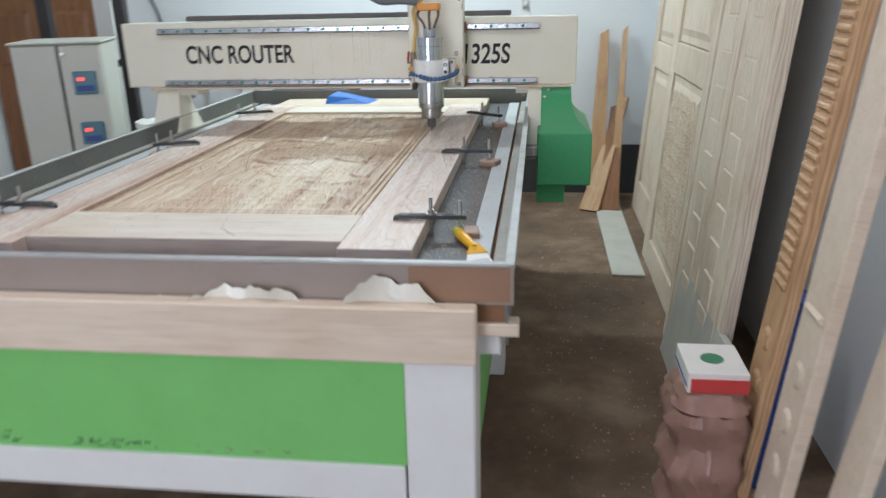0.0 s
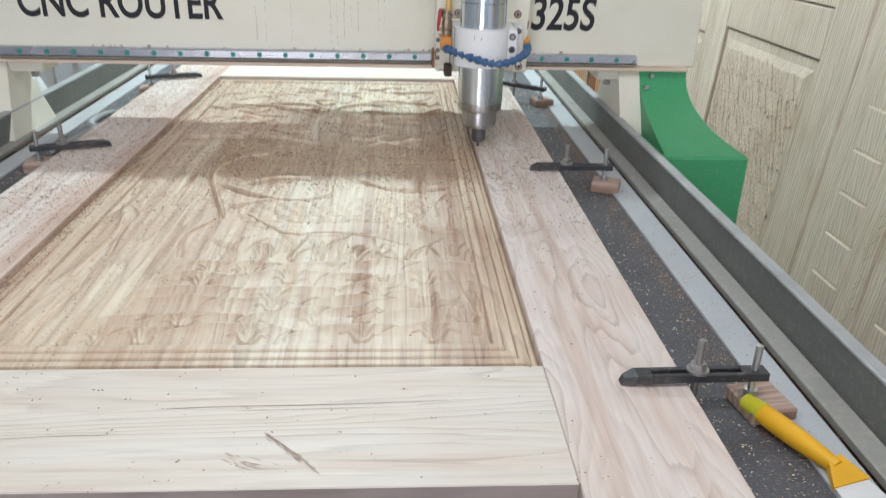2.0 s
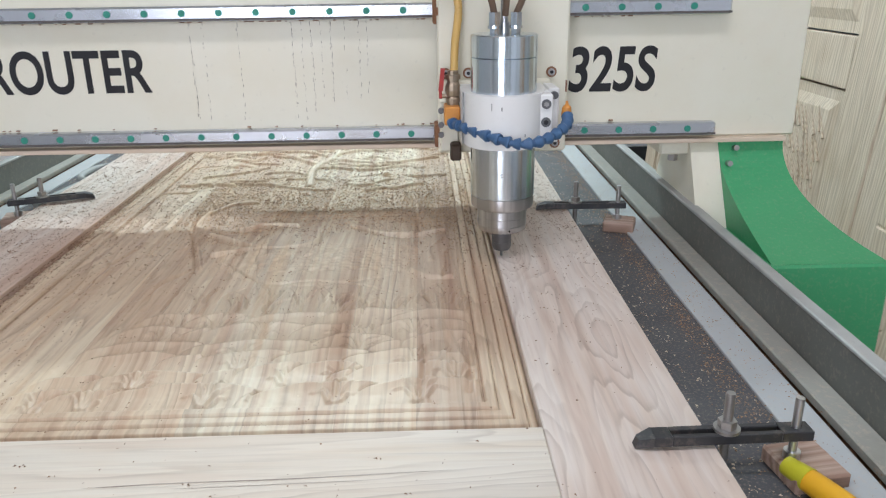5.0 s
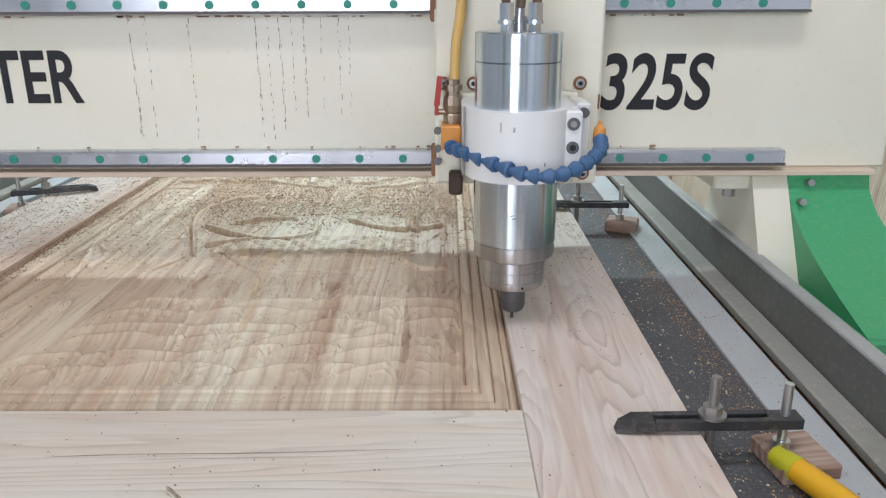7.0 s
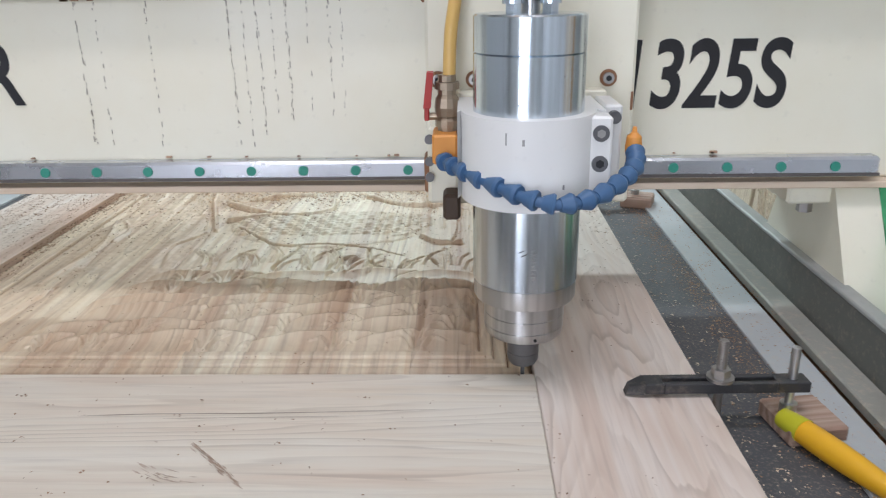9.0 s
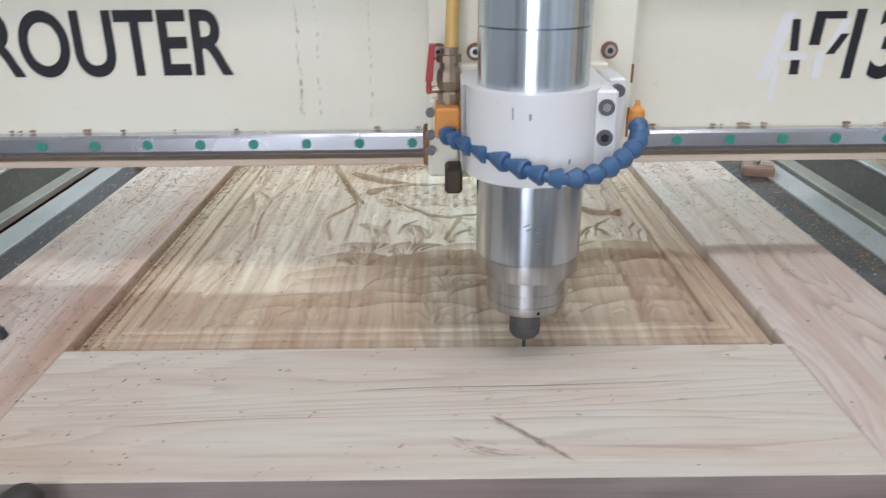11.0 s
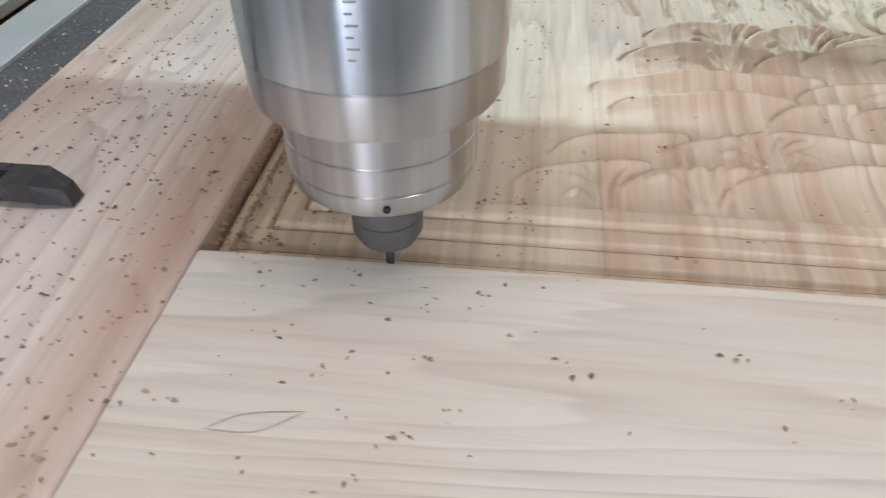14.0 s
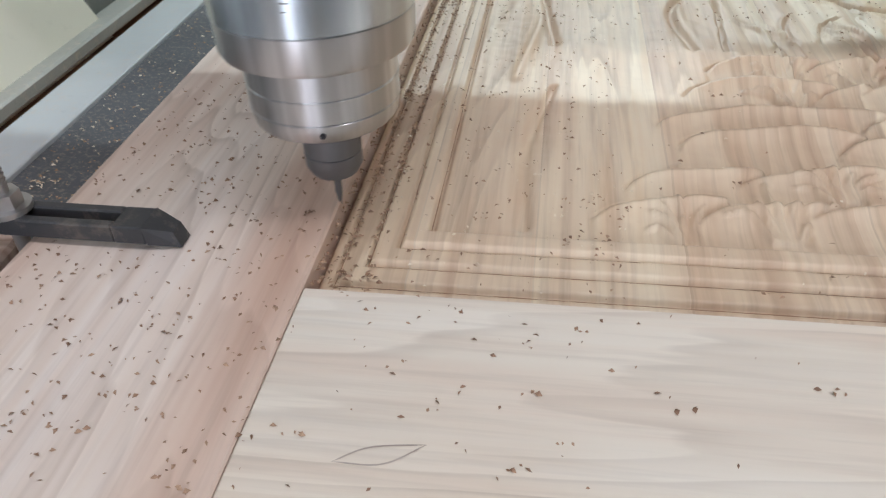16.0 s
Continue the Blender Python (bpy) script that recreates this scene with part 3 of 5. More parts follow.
def stroke(h, X, Y, pts, width, height, power=2.0):
    """Adds a raised (or cut) line along a smooth path."""
    path = [Vector((*p, 0)) for p in pts]
    path = smooth_path(path, 8)
    xs, ys = X[0], Y[:, 0]
    lo_x, hi_x = min(p.x for p in path) - 3 * width, max(p.x for p in path) + 3 * width
    lo_y, hi_y = min(p.y for p in path) - 3 * width, max(p.y for p in path) + 3 * width
    i0, i1 = np.searchsorted(xs, lo_x), np.searchsorted(xs, hi_x)
    j0, j1 = np.searchsorted(ys, lo_y), np.searchsorted(ys, hi_y)
    if i1 <= i0 or j1 <= j0:
        return
    x, y = X[j0:j1, i0:i1], Y[j0:j1, i0:i1]
    best = np.full(x.shape, 9.0)
    for n, (a, b) in enumerate(zip(path, path[1:])):
        d = b - a
        t = np.clip(((x - a.x) * d.x + (y - a.y) * d.y) / max(d.length_squared, 1e-9), 0, 1)
        taper = 1.0 + 1.2 * (n / len(path)) ** 3
        best = np.minimum(best, np.hypot(x - a.x - t * d.x, y - a.y - t * d.y) * taper)
    h[j0:j1, i0:i1] += height * np.exp(-(best / width) ** power)


def fbm(X, Y, sx, sy, seed, octaves=3):
    """Smooth value noise on the grid."""
    rng = np.random.default_rng(seed)
    out, amp = np.zeros_like(X), 1.0
    for o in range(octaves):
        gx, gy = X / sx * 2 ** o + 50, Y / sy * 2 ** o + 50
        g = rng.random((256, 256))
        ix, iy = np.floor(gx).astype(int), np.floor(gy).astype(int)
        fx, fy = gx - ix, gy - iy
        fx, fy = fx * fx * (3 - 2 * fx), fy * fy * (3 - 2 * fy)
        q = lambda a, b: g[(iy + b) % 256, (ix + a) % 256]
        out += amp * ((q(0, 0) * (1 - fx) + q(1, 0) * fx) * (1 - fy) + (q(0, 1) * (1 - fx) + q(1, 1) * fx) * fy - 0.5)
        amp *= 0.5
    return out


def carved_panel():
    """The relief as a height field: moulded border, grassy ground in layers, a plain four-legged shape, and branches."""
    edge_fine = np.linspace(0, 0.064, 81)
    xs = np.concatenate((-W2 + edge_fine, np.linspace(-W2 + 0.064, W2 - 0.064, 330)[1:-1], W2 - edge_fine[::-1]))
    ys = np.concatenate((edge_fine, np.linspace(0.064, 0.75, 420)[1:], np.linspace(0.75, LEN, 420)[1:]))
    nx, ny = len(xs), len(ys)
    X, Y = np.meshgrid(xs, ys)
    d = np.minimum(np.minimum(X + W2, W2 - X), np.minimum(Y, LEN - Y))
    h = np.full(X.shape, -0.0078)
    inner = np.zeros(X.shape)
    inner += 0.0016 * fbm(X, Y, 0.05, 0.30, 1) + 0.0009 * fbm(X, Y, 0.012, 0.10, 2)
    # layered mounds of the ground
    rng = random.Random(7)
    for y_row in (0.285, 0.245, 0.208, 0.170, 0.134, 0.098):
        x = -0.10 - 0.45 * max(0, 0.25 - y_row) + rng.random() * 0.05
        while x < 0.29:
            w, yc = rng.uniform(0.045, 0.095), y_row + rng.uniform(-0.012, 0.012)
            u = np.clip(1 - ((X - x) / w) ** 2, 0, 1)
            edge = yc - 0.02 + 0.026 * np.sqrt(u) + 0.0018 * np.sin(X * 90 + yc * 300)
            inside = (u > 0) & (Y < edge) & (Y > edge - 0.055)
            face = -0.0008 + (0.0050 * np.exp(-(edge - Y) / 0.013) + 0.0008 * fbm(X, Y, 0.03, 0.03, int(yc * 9000) % 97, 2)) * u ** 0.35
            inner = np.where(inside, face, inner)
            inner -= (u > 0) * 0.0040 * u ** 0.25 * np.exp(-((Y - edge - 0.0022) / 0.0020) ** 2)
            if rng.random() < 0.75:
                gx, gy = x + rng.uniform(-0.4, 0.4) * w, yc - 0.030 + rng.uniform(-0.006, 0.004)
                n = rng.randint(5, 7)
                for k in range(n):
                    a = (k / (n - 1) - 0.5) * 2.0 + rng.uniform(-0.1, 0.1)
                    ln = rng.uniform(0.028, 0.046) * (1.15 - 0.35 * abs(a))
                    p = [(gx + a * 0.006, gy), (gx + a * 0.008 + math.sin(a * 0.4) * ln * 0.55, gy + ln * 0.60), (gx + math.sin(a) * ln, gy + math.cos(a) * ln)]
                    stroke(inner, X, Y, p, 0.0018, 0.0018)
                    stroke(inner, X, Y, [(q[0] + 0.0036, q[1]) for q in p], 0.0012, -0.0011)
            x += w * rng.uniform(1.0, 1.35)
    # grass round the feet
    for k in range(46):
        gx, gy = rng.uniform(-0.10, 0.30), rng.uniform(0.285, 0.34)
        ln, lean = rng.uniform(0.03, 0.075), rng.uniform(-0.5, 0.6)
        p = [(gx, gy), (gx + lean * ln * 0.25, gy + ln * 0.6), (gx + lean * ln, gy + ln)]
        stroke(inner, X, Y, p, 0.0019, 0.0013, 3.0)
        stroke(inner, X, Y, [(q[0] + 0.004, q[1]) for q in p], 0.0012, -0.0013, 3.0)
    # the body: a low raised field with scale-like rows
    body = np.clip(1 - ((X - 0.075) / 0.165) ** 2 - ((Y - 0.52) / 0.125) ** 2, 0, 1) ** 0.35
    inner += 0.0028 * body
    rows = np.sin(Y * 2 * np.pi / 0.021 + 0.6 * np.sin(X * 2 * np.pi / 0.016)) * np.sin(X * 2 * np.pi / 0.032 + np.floor(Y / 0.021) * np.pi)
    inner += 0.0012 * rows * (body > 0.3) * (np.abs(Y - 0.50) < 0.06)
    for pts, w, a in (
        ([(-0.13, 0.629), (-0.023, 0.559), (0.058, 0.578), (0.055, 0.662)], 0.0042, 0.0055),
        ([(-0.13, 0.622), (-0.023, 0.549), (0.062, 0.566), (0.066, 0.64)], 0.0022, -0.0035),
        ([(-0.10, 0.528), (-0.023, 0.559)], 0.004, 0.005), ([(-0.084, 0.653), (-0.042, 0.679), (0.017, 0.674)], 0.004, 0.004),
        ([(-0.069, 0.485), (0.005, 0.405), (0.068, 0.408), (0.149, 0.392), (0.202, 0.359)], 0.0021, -0.0034),
        ([(0.045, 0.40), (0.037, 0.368), (0.026, 0.306), (0.072, 0.294), (0.07, 0.378)], 0.0022, -0.0034),
        ([(0.149, 0.39), (0.16, 0.33), (0.19, 0.30), (0.203, 0.307), (0.233, 0.358), (0.253, 0.325)], 0.0024, -0.0034),
        ([(0.224, 0.441), (0.25, 0.415), (0.285, 0.413)], 0.004, 0.004), ([(0.115, 0.668), (0.177, 0.619), (0.279, 0.628)], 0.004, 0.0035),
        ([(0.115, 0.658), (0.177, 0.609), (0.279, 0.618)], 0.003, -0.004),
        ([(-0.10, 0.84), (-0.149, 0.82), (-0.179, 0.696), (-0.116, 0.474), (-0.115, 0.313)], 0.0022, -0.0038),
        ([(-0.09, 0.83), (-0.140, 0.81), (-0.168, 0.696), (-0.106, 0.474)], 0.005, 0.003),
    ):
        stroke(inner, X, Y, pts, w, a, 4.0)
    # branches and leaves towards the far end
    for k in range(64):
        bx, by = rng.uniform(-0.27, 0.27), rng.uniform(0.92, 1.50)
        a, ln = rng.uniform(-0.6, 0.6) + (math.pi if rng.random() < 0.5 else 0), rng.uniform(0.05, 0.16)
        ex, ey = bx + ln * math.cos(a), by + ln * math.sin(a)
        stroke(inner, X, Y, [(bx, by), ((bx + ex) / 2, (by + ey) / 2 + rng.uniform(-0.03, 0.03)), (ex, ey)], rng.uniform(0.0025, 0.006), rng.choice((0.0038, 0.003, -0.003)), 3.0)
    for pts in ([(0.0, 0.95), (-0.01, 1.1), (0.03, 1.25), (0.02, 1.45)], [(0.03, 1.25), (0.14, 1.33), (0.26, 1.30)], [(-0.01, 1.15), (-0.12, 1.26), (-0.25, 1.27)], [(0.02, 1.2), (0.15, 1.15), (0.28, 1.2)]):
        stroke(inner, X, Y, pts, 0.008, 0.0045, 3.0)
    # long cutter marks beside the figure
    for k in range(26):
        gx = rng.choice((rng.uniform(-0.30, -0.13), rng.uniform(0.22, 0.30)))
        gy, ln = rng.uniform(0.06, 0.8), rng.uniform(0.08, 0.3)
        stroke(inner, X, Y, [(gx, gy), (gx + rng.uniform(-0.015, 0.015), gy + ln / 2), (gx + rng.uniform(-0.03, 0.03), gy + ln)], 0.004, rng.choice((0.0016, -0.0024)))
    fade = np.clip((d - 0.055) / 0.012, 0, 1)
    h += np.clip(1.85 * inner, -0.011, 0.0072) * fade
    # stepped border: four flats with fine cuts between
    steps = np.select([d < 0.0145, d < 0.029, d < 0.043, d < 0.057], [-0.0095, -0.0075, -0.0055, -0.0035], -0.0065)
    h = np.where(d < 0.057, steps, h)
    for e in (0.0145, 0.029, 0.043, 0.057):
        h -= 0.0034 * np.exp(-((d - e) / 0.0013) ** 2)
    h -= 0.0115 * np.exp(-((d - 0.0020) / 0.0042) ** 2)
    h += 0.0006 * fbm(X, Y, 0.008, 0.008, 5, 2) * (1 + 0.9 * np.clip((Y - 0.4) / 0.4, 0, 1)) * np.clip(d / 0.06, 0.35, 1)
    h[0, :] = h[-1, :] = h[:, 0] = h[:, -1] = -0.02
    n = nx * ny
    co = np.stack((X.ravel(), Y.ravel() - 0.7, h.ravel() + TOP_Z - BED_Z), 1)
    idx = np.arange(n).reshape(ny, nx)
    quads = np.stack((idx[:-1, :-1], idx[:-1, 1:], idx[1:, 1:], idx[1:, :-1]), -1).reshape(-1, 4)
    me = bpy.data.meshes.new("carved_relief")
    me.vertices.add(n), me.loops.add(quads.size), me.polygons.add(len(quads))
    me.vertices.foreach_set("co", co.astype(np.float32).ravel())
    me.loops.foreach_set("vertex_index", quads.astype(np.int32).ravel())
    me.polygons.foreach_set("loop_start", np.arange(0, quads.size, 4, dtype=np.int32))
    me.polygons.foreach_set("use_smooth", np.ones(len(quads), dtype=bool))
    me.update(calc_edges=True)
    me.materials.append(PANEL_WOOD)
    ob = new("carved_relief", me)
    ob.parent = door
    return tagged(ob, "carved relief of grass, branches and a beast in yellowish wood")


relief = carved_panel()
# brown dust whose dark tone also stands in for shade in the cuts
GROOVE_DUST_SHADE = wood("groove_dust", (0.40, 0.25, 0.16), (0.30, 0.17, 0.10), (0.18, 0.09, 0.05), "x", 3.0)

# near-black brown that paints the shade in the deep outer cut
CUT_SHADE = wood("cut_shade", (0.17, 0.10, 0.065), (0.115, 0.065, 0.042), (0.06, 0.035, 0.022), "x", 3.0)


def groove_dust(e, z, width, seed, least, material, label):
    """Ragged flat strips, dust and painted shade, in a cut's near, left and right sides."""
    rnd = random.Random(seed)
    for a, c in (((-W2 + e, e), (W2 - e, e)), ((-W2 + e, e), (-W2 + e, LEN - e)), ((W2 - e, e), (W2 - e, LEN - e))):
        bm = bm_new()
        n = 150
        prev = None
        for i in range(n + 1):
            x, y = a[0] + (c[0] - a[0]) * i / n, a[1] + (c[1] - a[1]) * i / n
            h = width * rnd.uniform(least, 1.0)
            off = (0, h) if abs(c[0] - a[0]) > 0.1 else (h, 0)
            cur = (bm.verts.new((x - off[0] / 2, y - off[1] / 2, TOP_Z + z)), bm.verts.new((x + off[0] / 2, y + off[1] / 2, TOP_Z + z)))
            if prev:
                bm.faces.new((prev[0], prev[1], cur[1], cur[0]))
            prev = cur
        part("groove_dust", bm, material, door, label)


# first row: painted shade of the outer cut; the others: dust and shade together
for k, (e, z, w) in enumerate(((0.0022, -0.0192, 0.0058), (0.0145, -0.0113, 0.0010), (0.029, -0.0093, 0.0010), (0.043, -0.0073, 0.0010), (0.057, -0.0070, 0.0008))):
    groove_dust(e, z, w, 20 + k, 0.15 if k else 0.6, GROOVE_DUST_SHADE if k else CUT_SHADE, "brown dust and painted shade in the border cut" if k else "dark strip painted as shade in the outer cut")
part("relief_backing", box(bm_new(), -W2 + 0.005, W2 - 0.005, 0.001, LEN - 0.001, BED_Z + 0.001, BED_Z + 0.012), PANEL_WOOD, door)



def ribbon(pts, width, z=TOP_Z + 0.0003, closed=False):
    """A flat thin strip along a smooth path, tapered at its ends."""
    path = smooth_path([(*p, z) for p in pts], 8)
    bm = bm_new()
    a, c = [], []
    for i, q in enumerate(path):
        d = (path[min(i + 1, len(path) - 1)] - path[max(i - 1, 0)]).normalized()
        s = 1.0 if closed else min(1.0, 0.12 + 2.2 * math.sin(math.pi * i / (len(path) - 1)))
        n = Vector((-d.y, d.x, 0)) * width * 0.5 * s
        a.append(bm.verts.new(q + n)), c.append(bm.verts.new(q - n))
    for i in range(len(path) - 1):
        bm.faces.new((a[i], c[i], c[i + 1], a[i + 1]))
    return bm


DARK_GRAIN = wood("dark_grain", (0.58, 0.51, 0.45), (0.53, 0.46, 0.40), (0.44, 0.37, 0.32), "x", 2.0)
BROWN_MARK = wood("brown_mark", (0.66, 0.56, 0.47), (0.61, 0.51, 0.42), (0.54, 0.43, 0.34), "x", 2.0)
part("grain_line", ribbon([(-0.319, -0.0975), (-0.306, -0.0895), (-0.285, -0.086)], 0.0007), DARK_GRAIN, door)
part("grain_line", ribbon([(-0.319, -0.0975), (-0.300, -0.0965), (-0.285, -0.086)], 0.0007), DARK_GRAIN, door)
part("grain_line", ribbon([(-0.06, -0.078), (0.02, -0.074), (0.12, -0.0725), (0.27, -0.066)], 0.0013), DARK_GRAIN, door)
part("grain_line", ribbon([(0.02, -0.082), (0.10, -0.080), (0.20, -0.077)], 0.0008), DARK_GRAIN, door)
part("grain_line", ribbon([(-0.24, -0.128), (-0.16, -0.121), (-0.08, -0.119)], 0.0008), DARK_GRAIN, door)


def rough_scratch(pts, width, n, seed):
    """A scraped streak: many short flecks that follow a path."""
    rnd = random.Random(seed)
    path = smooth_path([(*p, 0) for p in pts], 10)
    bm = bm_new()
    for k in range(n):
        i = rnd.randrange(len(path) - 1)
        d = (path[i + 1] - path[i]).normalized()
        side, ln, w = Vector((-d.y, d.x, 0)), rnd.uniform(0.003, 0.010), rnd.uniform(0.0003, 0.0009)
        q = path[i] + side * rnd.gauss(0, width * 0.3) + Vector((0, 0, TOP_Z + 0.00025 + 0.00001 * k))
        bm.faces.new([bm.verts.new(v) for v in (q - d * ln, q + side * w, q + d * ln, q - side * w)])
    return bm


part("scratch", rough_scratch([(0.064, -0.125), (0.09, -0.150), (0.118, -0.178)], 0.0055, 46, 3), BROWN_MARK, door, "scraped brown streak")
part("scratch", rough_scratch([(0.03, -0.152), (0.055, -0.166), (0.085, -0.172)], 0.018, 20, 4), BROWN_MARK, door, "scraped brown streak")

# ---- hold-down clamps ----


def clamp_thing(tip, heel, y_tip, y_heel, stud_at, block, label):
    """A slotted strap held by a stud, its heel on a set-screw that stands on a wood block."""
    at = Vector((tip, y_tip, TOP_Z))
    d = Vector((heel - tip, y_heel - y_tip, 0))
    turn = math.degrees(math.atan2(d.y, d.x))
    t = thing("hold_down_clamp", (tip, y_tip, TOP_Z), label, "clamp", "clamps along the door")
    L, w, th = d.length, 0.0095, 0.0105
    z0 = 0.004
    bm = bm_new()
    # strap: nose, two cheeks beside the slot, heel
    prism(bm, [(0, -w * 0.55, z0 - 0.003), (0, w * 0.55, z0 - 0.003), (0.016, w, z0), (0.016, -w, z0)], [(0.003, -w * 0.5, z0 + 0.006), (0.003, w * 0.5, z0 + 0.006), (0.017, w, z0 + th), (0.017, -w, z0 + th)])
    box(bm, 0.0165, 0.034, -w, w, z0, z0 + th, 0.0008)
    box(bm, 0.034, L - 0.03, -w, -w * 0.38, z0, z0 + th, 0.0008)
    box(bm, 0.034, L - 0.03, w * 0.38, w, z0, z0 + th, 0.0008)
    box(bm, L - 0.03, L, -w, w, z0, z0 + th, 0.0008)
    part("strap", bm, BLACK, t, "black slotted steel strap", local=True)
    s = stud_at * L
    bm = rod(bm_new(), (s, 0, BED_Z - TOP_Z + 0.001), (s, 0, z0 + 0.050), 0.0042, seg=14)
    for k in range(9):
        rod(bm, (s, 0, z0 + 0.026 + k * 0.0026), (s, 0, z0 + 0.0272 + k * 0.0026), 0.0048, seg=14)
    part("stud", bm, BOLT, t, local=True, smooth=True)
    part("washer", rod(bm_new(), (s, 0, z0 + th), (s, 0, z0 + th + 0.003), 0.0125, seg=24), BOLT, t, local=True, smooth=True)
    part("nut", rod(bm_new(), (s, 0, z0 + th + 0.003), (s, 0, z0 + th + 0.011), 0.0088, seg=6), BOLT, t, local=True)
    hx = L - 0.014
    top = block[2] if block else 0.018
    bm = rod(bm_new(), (hx, 0, BED_Z - TOP_Z + top), (hx, 0, z0 + 0.042), 0.0042, seg=14)
    rod(bm, (hx, 0, BED_Z - TOP_Z + top), (hx, 0, BED_Z - TOP_Z + top + 0.009), 0.0078, seg=16)
    part("set_screw", bm, STEEL, t, local=True, smooth=True)
    t.rotation_euler = (0, 0, radians(turn))
    if block:
        bx, by, bh, bw, bl, rot = block
        bm = box(bm_new(), -bw / 2, bw / 2, -bl / 2, bl / 2, 0, bh, 0.0025)
        ob = new("wood_block", mesh_of("wood_block", bm, BLOCK_WOOD))
        ob.location, ob.rotation_euler = (bx, by, BED_Z), (0, 0, radians(rot))
        tagged(ob, "small reddish brown wood packing block under the clamp", "block", "packing blocks")
    return t


clamp_thing(0.438, 0.606, -0.038, -0.034, 0.52, (0.606, -0.036, 0.018, 0.056, 0.060, 8), "black steel strap clamp with bolt, holding the door edge")
clamp_thing(0.455, 0.622, 0.722, 0.716, 0.44, (0.612, 0.712, 0.020, 0.056, 0.052, -20), "black steel strap clamp with bolt, holding the door edge")
clamp_thing(0.462, 0.612, 1.56, 1.44, 0.45, (0.606, 1.45, 0.020, 0.056, 0.052, 10), "black steel strap clamp with bolt, holding the door edge")
clamp_thing(-0.429, -0.600, 0.028, 0.030, 0.56, (-0.574, 0.028, 0.018, 0.06, 0.06, 5), "black steel strap clamp with bolt, holding the door edge")
clamp_thing(-0.424, -0.570, 0.868, 0.812, 0.6, (-0.557, 0.82, 0.020, 0.06, 0.055, 15), "black steel strap clamp with bolt, holding the door edge")
clamp_thing(-0.405, -0.555, 1.600, 1.540, 0.5, (-0.545, 1.545, 0.020, 0.06, 0.055, 15), "black steel strap clamp with bolt, holding the door edge")

# ---- yellow-handled scraper ----


def scraper():
    t = thing("scraper", (0.63, -0.13, BED_Z), "yellow plastic handled scraper with a pale blade, lying on the bed", "scraper")
    a, b = Vector((0.585, -0.044, BED_Z + 0.016)), Vector((0.634, -0.152, BED_Z + 0.012))
    bm = hose(bm_new(), [a, a.lerp(b, 0.3), a.lerp(b, 0.65), b], lambda s: 0.0092 * (0.55 + 0.75 * math.sin(math.pi * min(1, 0.18 + 0.72 * s)) ** 0.8), 16, 8)
    prism(bm, [(0.626, -0.146, BED_Z + 0.005), (0.642, -0.140, BED_Z + 0.005), (0.662, -0.164, BED_Z + 0.004), (0.618, -0.177, BED_Z + 0.004)],
          [(0.626, -0.146, BED_Z + 0.019), (0.642, -0.140, BED_Z + 0.019), (0.662, -0.164, BED_Z + 0.009), (0.618, -0.177, BED_Z + 0.009)])
    part("handle", bm, YELLOW, t, "bright yellow plastic handle flaring to the blade", smooth=True)
    c = a.lerp(b, 0.2)
    bm = hose(bm_new(), [a - (b - a) * 0.015, a.lerp(b, 0.08), c], lambda s: 0.0092 + 0.0030 * s, 16, 6)
    part("end_cap", bm, OLIVE, t, "greenish yellow end cap", smooth=True)
    bm = prism(bm_new(), [(0.620, -0.174, BED_Z + 0.0055), (0.660, -0.162, BED_Z + 0.0055), (0.676, -0.206, BED_Z + 0.001), (0.624, -0.238, BED_Z + 0.001)],
               [(0.620, -0.174, BED_Z + 0.007), (0.660, -0.162, BED_Z + 0.007), (0.676, -0.206, BED_Z + 0.002), (0.624, -0.238, BED_Z + 0.002)])
    part("blade", bm, WHITE_PAINT, t, "whitish blade")
    return t


GREY_RUBBER = paint("grey_rubber", (0.36, 0.38, 0.37), 0.5, 0.4, (0.6, 0.6, 0.58), 20, dust=0.3, dust_scale=90)
coil = [(-0.546 + 0.030 * math.cos(a), 1.180 + 0.068 * math.sin(a), BED_Z + 0.0135) for a in [i * math.pi / 7 for i in range(15)]]
solo("grey_hose", hose(hose(bm_new(), coil, 0.0085), [(-0.546, 1.112, BED_Z + 0.010), (-0.556, 1.06, BED_Z + 0.0095), (-0.566, 0.99, BED_Z + 0.0095), (-0.580, 0.93, BED_Z + 0.0095)], 0.008), GREY_RUBBER, (-0.55, 1.15, BED_Z + 0.001), "looped piece of dusty grey hose lying on the bed", "hose", smooth=True)
scraper()
RUBBER = paint("dark_rubber", (0.052, 0.043, 0.04), 0.6, 0.4, (1.5, 1.4, 1.3), 30)
mallet = thing("mallet", (-0.29, -0.25, BED_Z), "small dark round-ended mallet lying on the bed front", "mallet")
tip_at, rear_at = Vector((-0.284, -0.224, 0.861)), Vector((-0.330, -0.262, 0.8415))
axis = (rear_at - tip_at).normalized()
bm = rod(bm_new(), tip_at, rear_at, 0.0150, 0.0158, seg=28)
bmesh.ops.create_uvsphere(bm, u_segments=28, v_segments=16, radius=0.0150, matrix=Matrix.Translation(tip_at))
part("head", bm, RUBBER, mallet, "dark rounded rubber head", smooth=True)
part("ferrule", rod(bm_new(), tip_at + axis * 0.034, tip_at + axis * 0.046, 0.0166, seg=28), STRIP, mallet, "grey metal band", smooth=True)
part("shaft", hose(bm_new(), [rear_at + axis * 0.002, (-0.36, -0.30, 0.836), (-0.46, -0.33, 0.832)], 0.0095), STRIP, mallet, smooth=True)
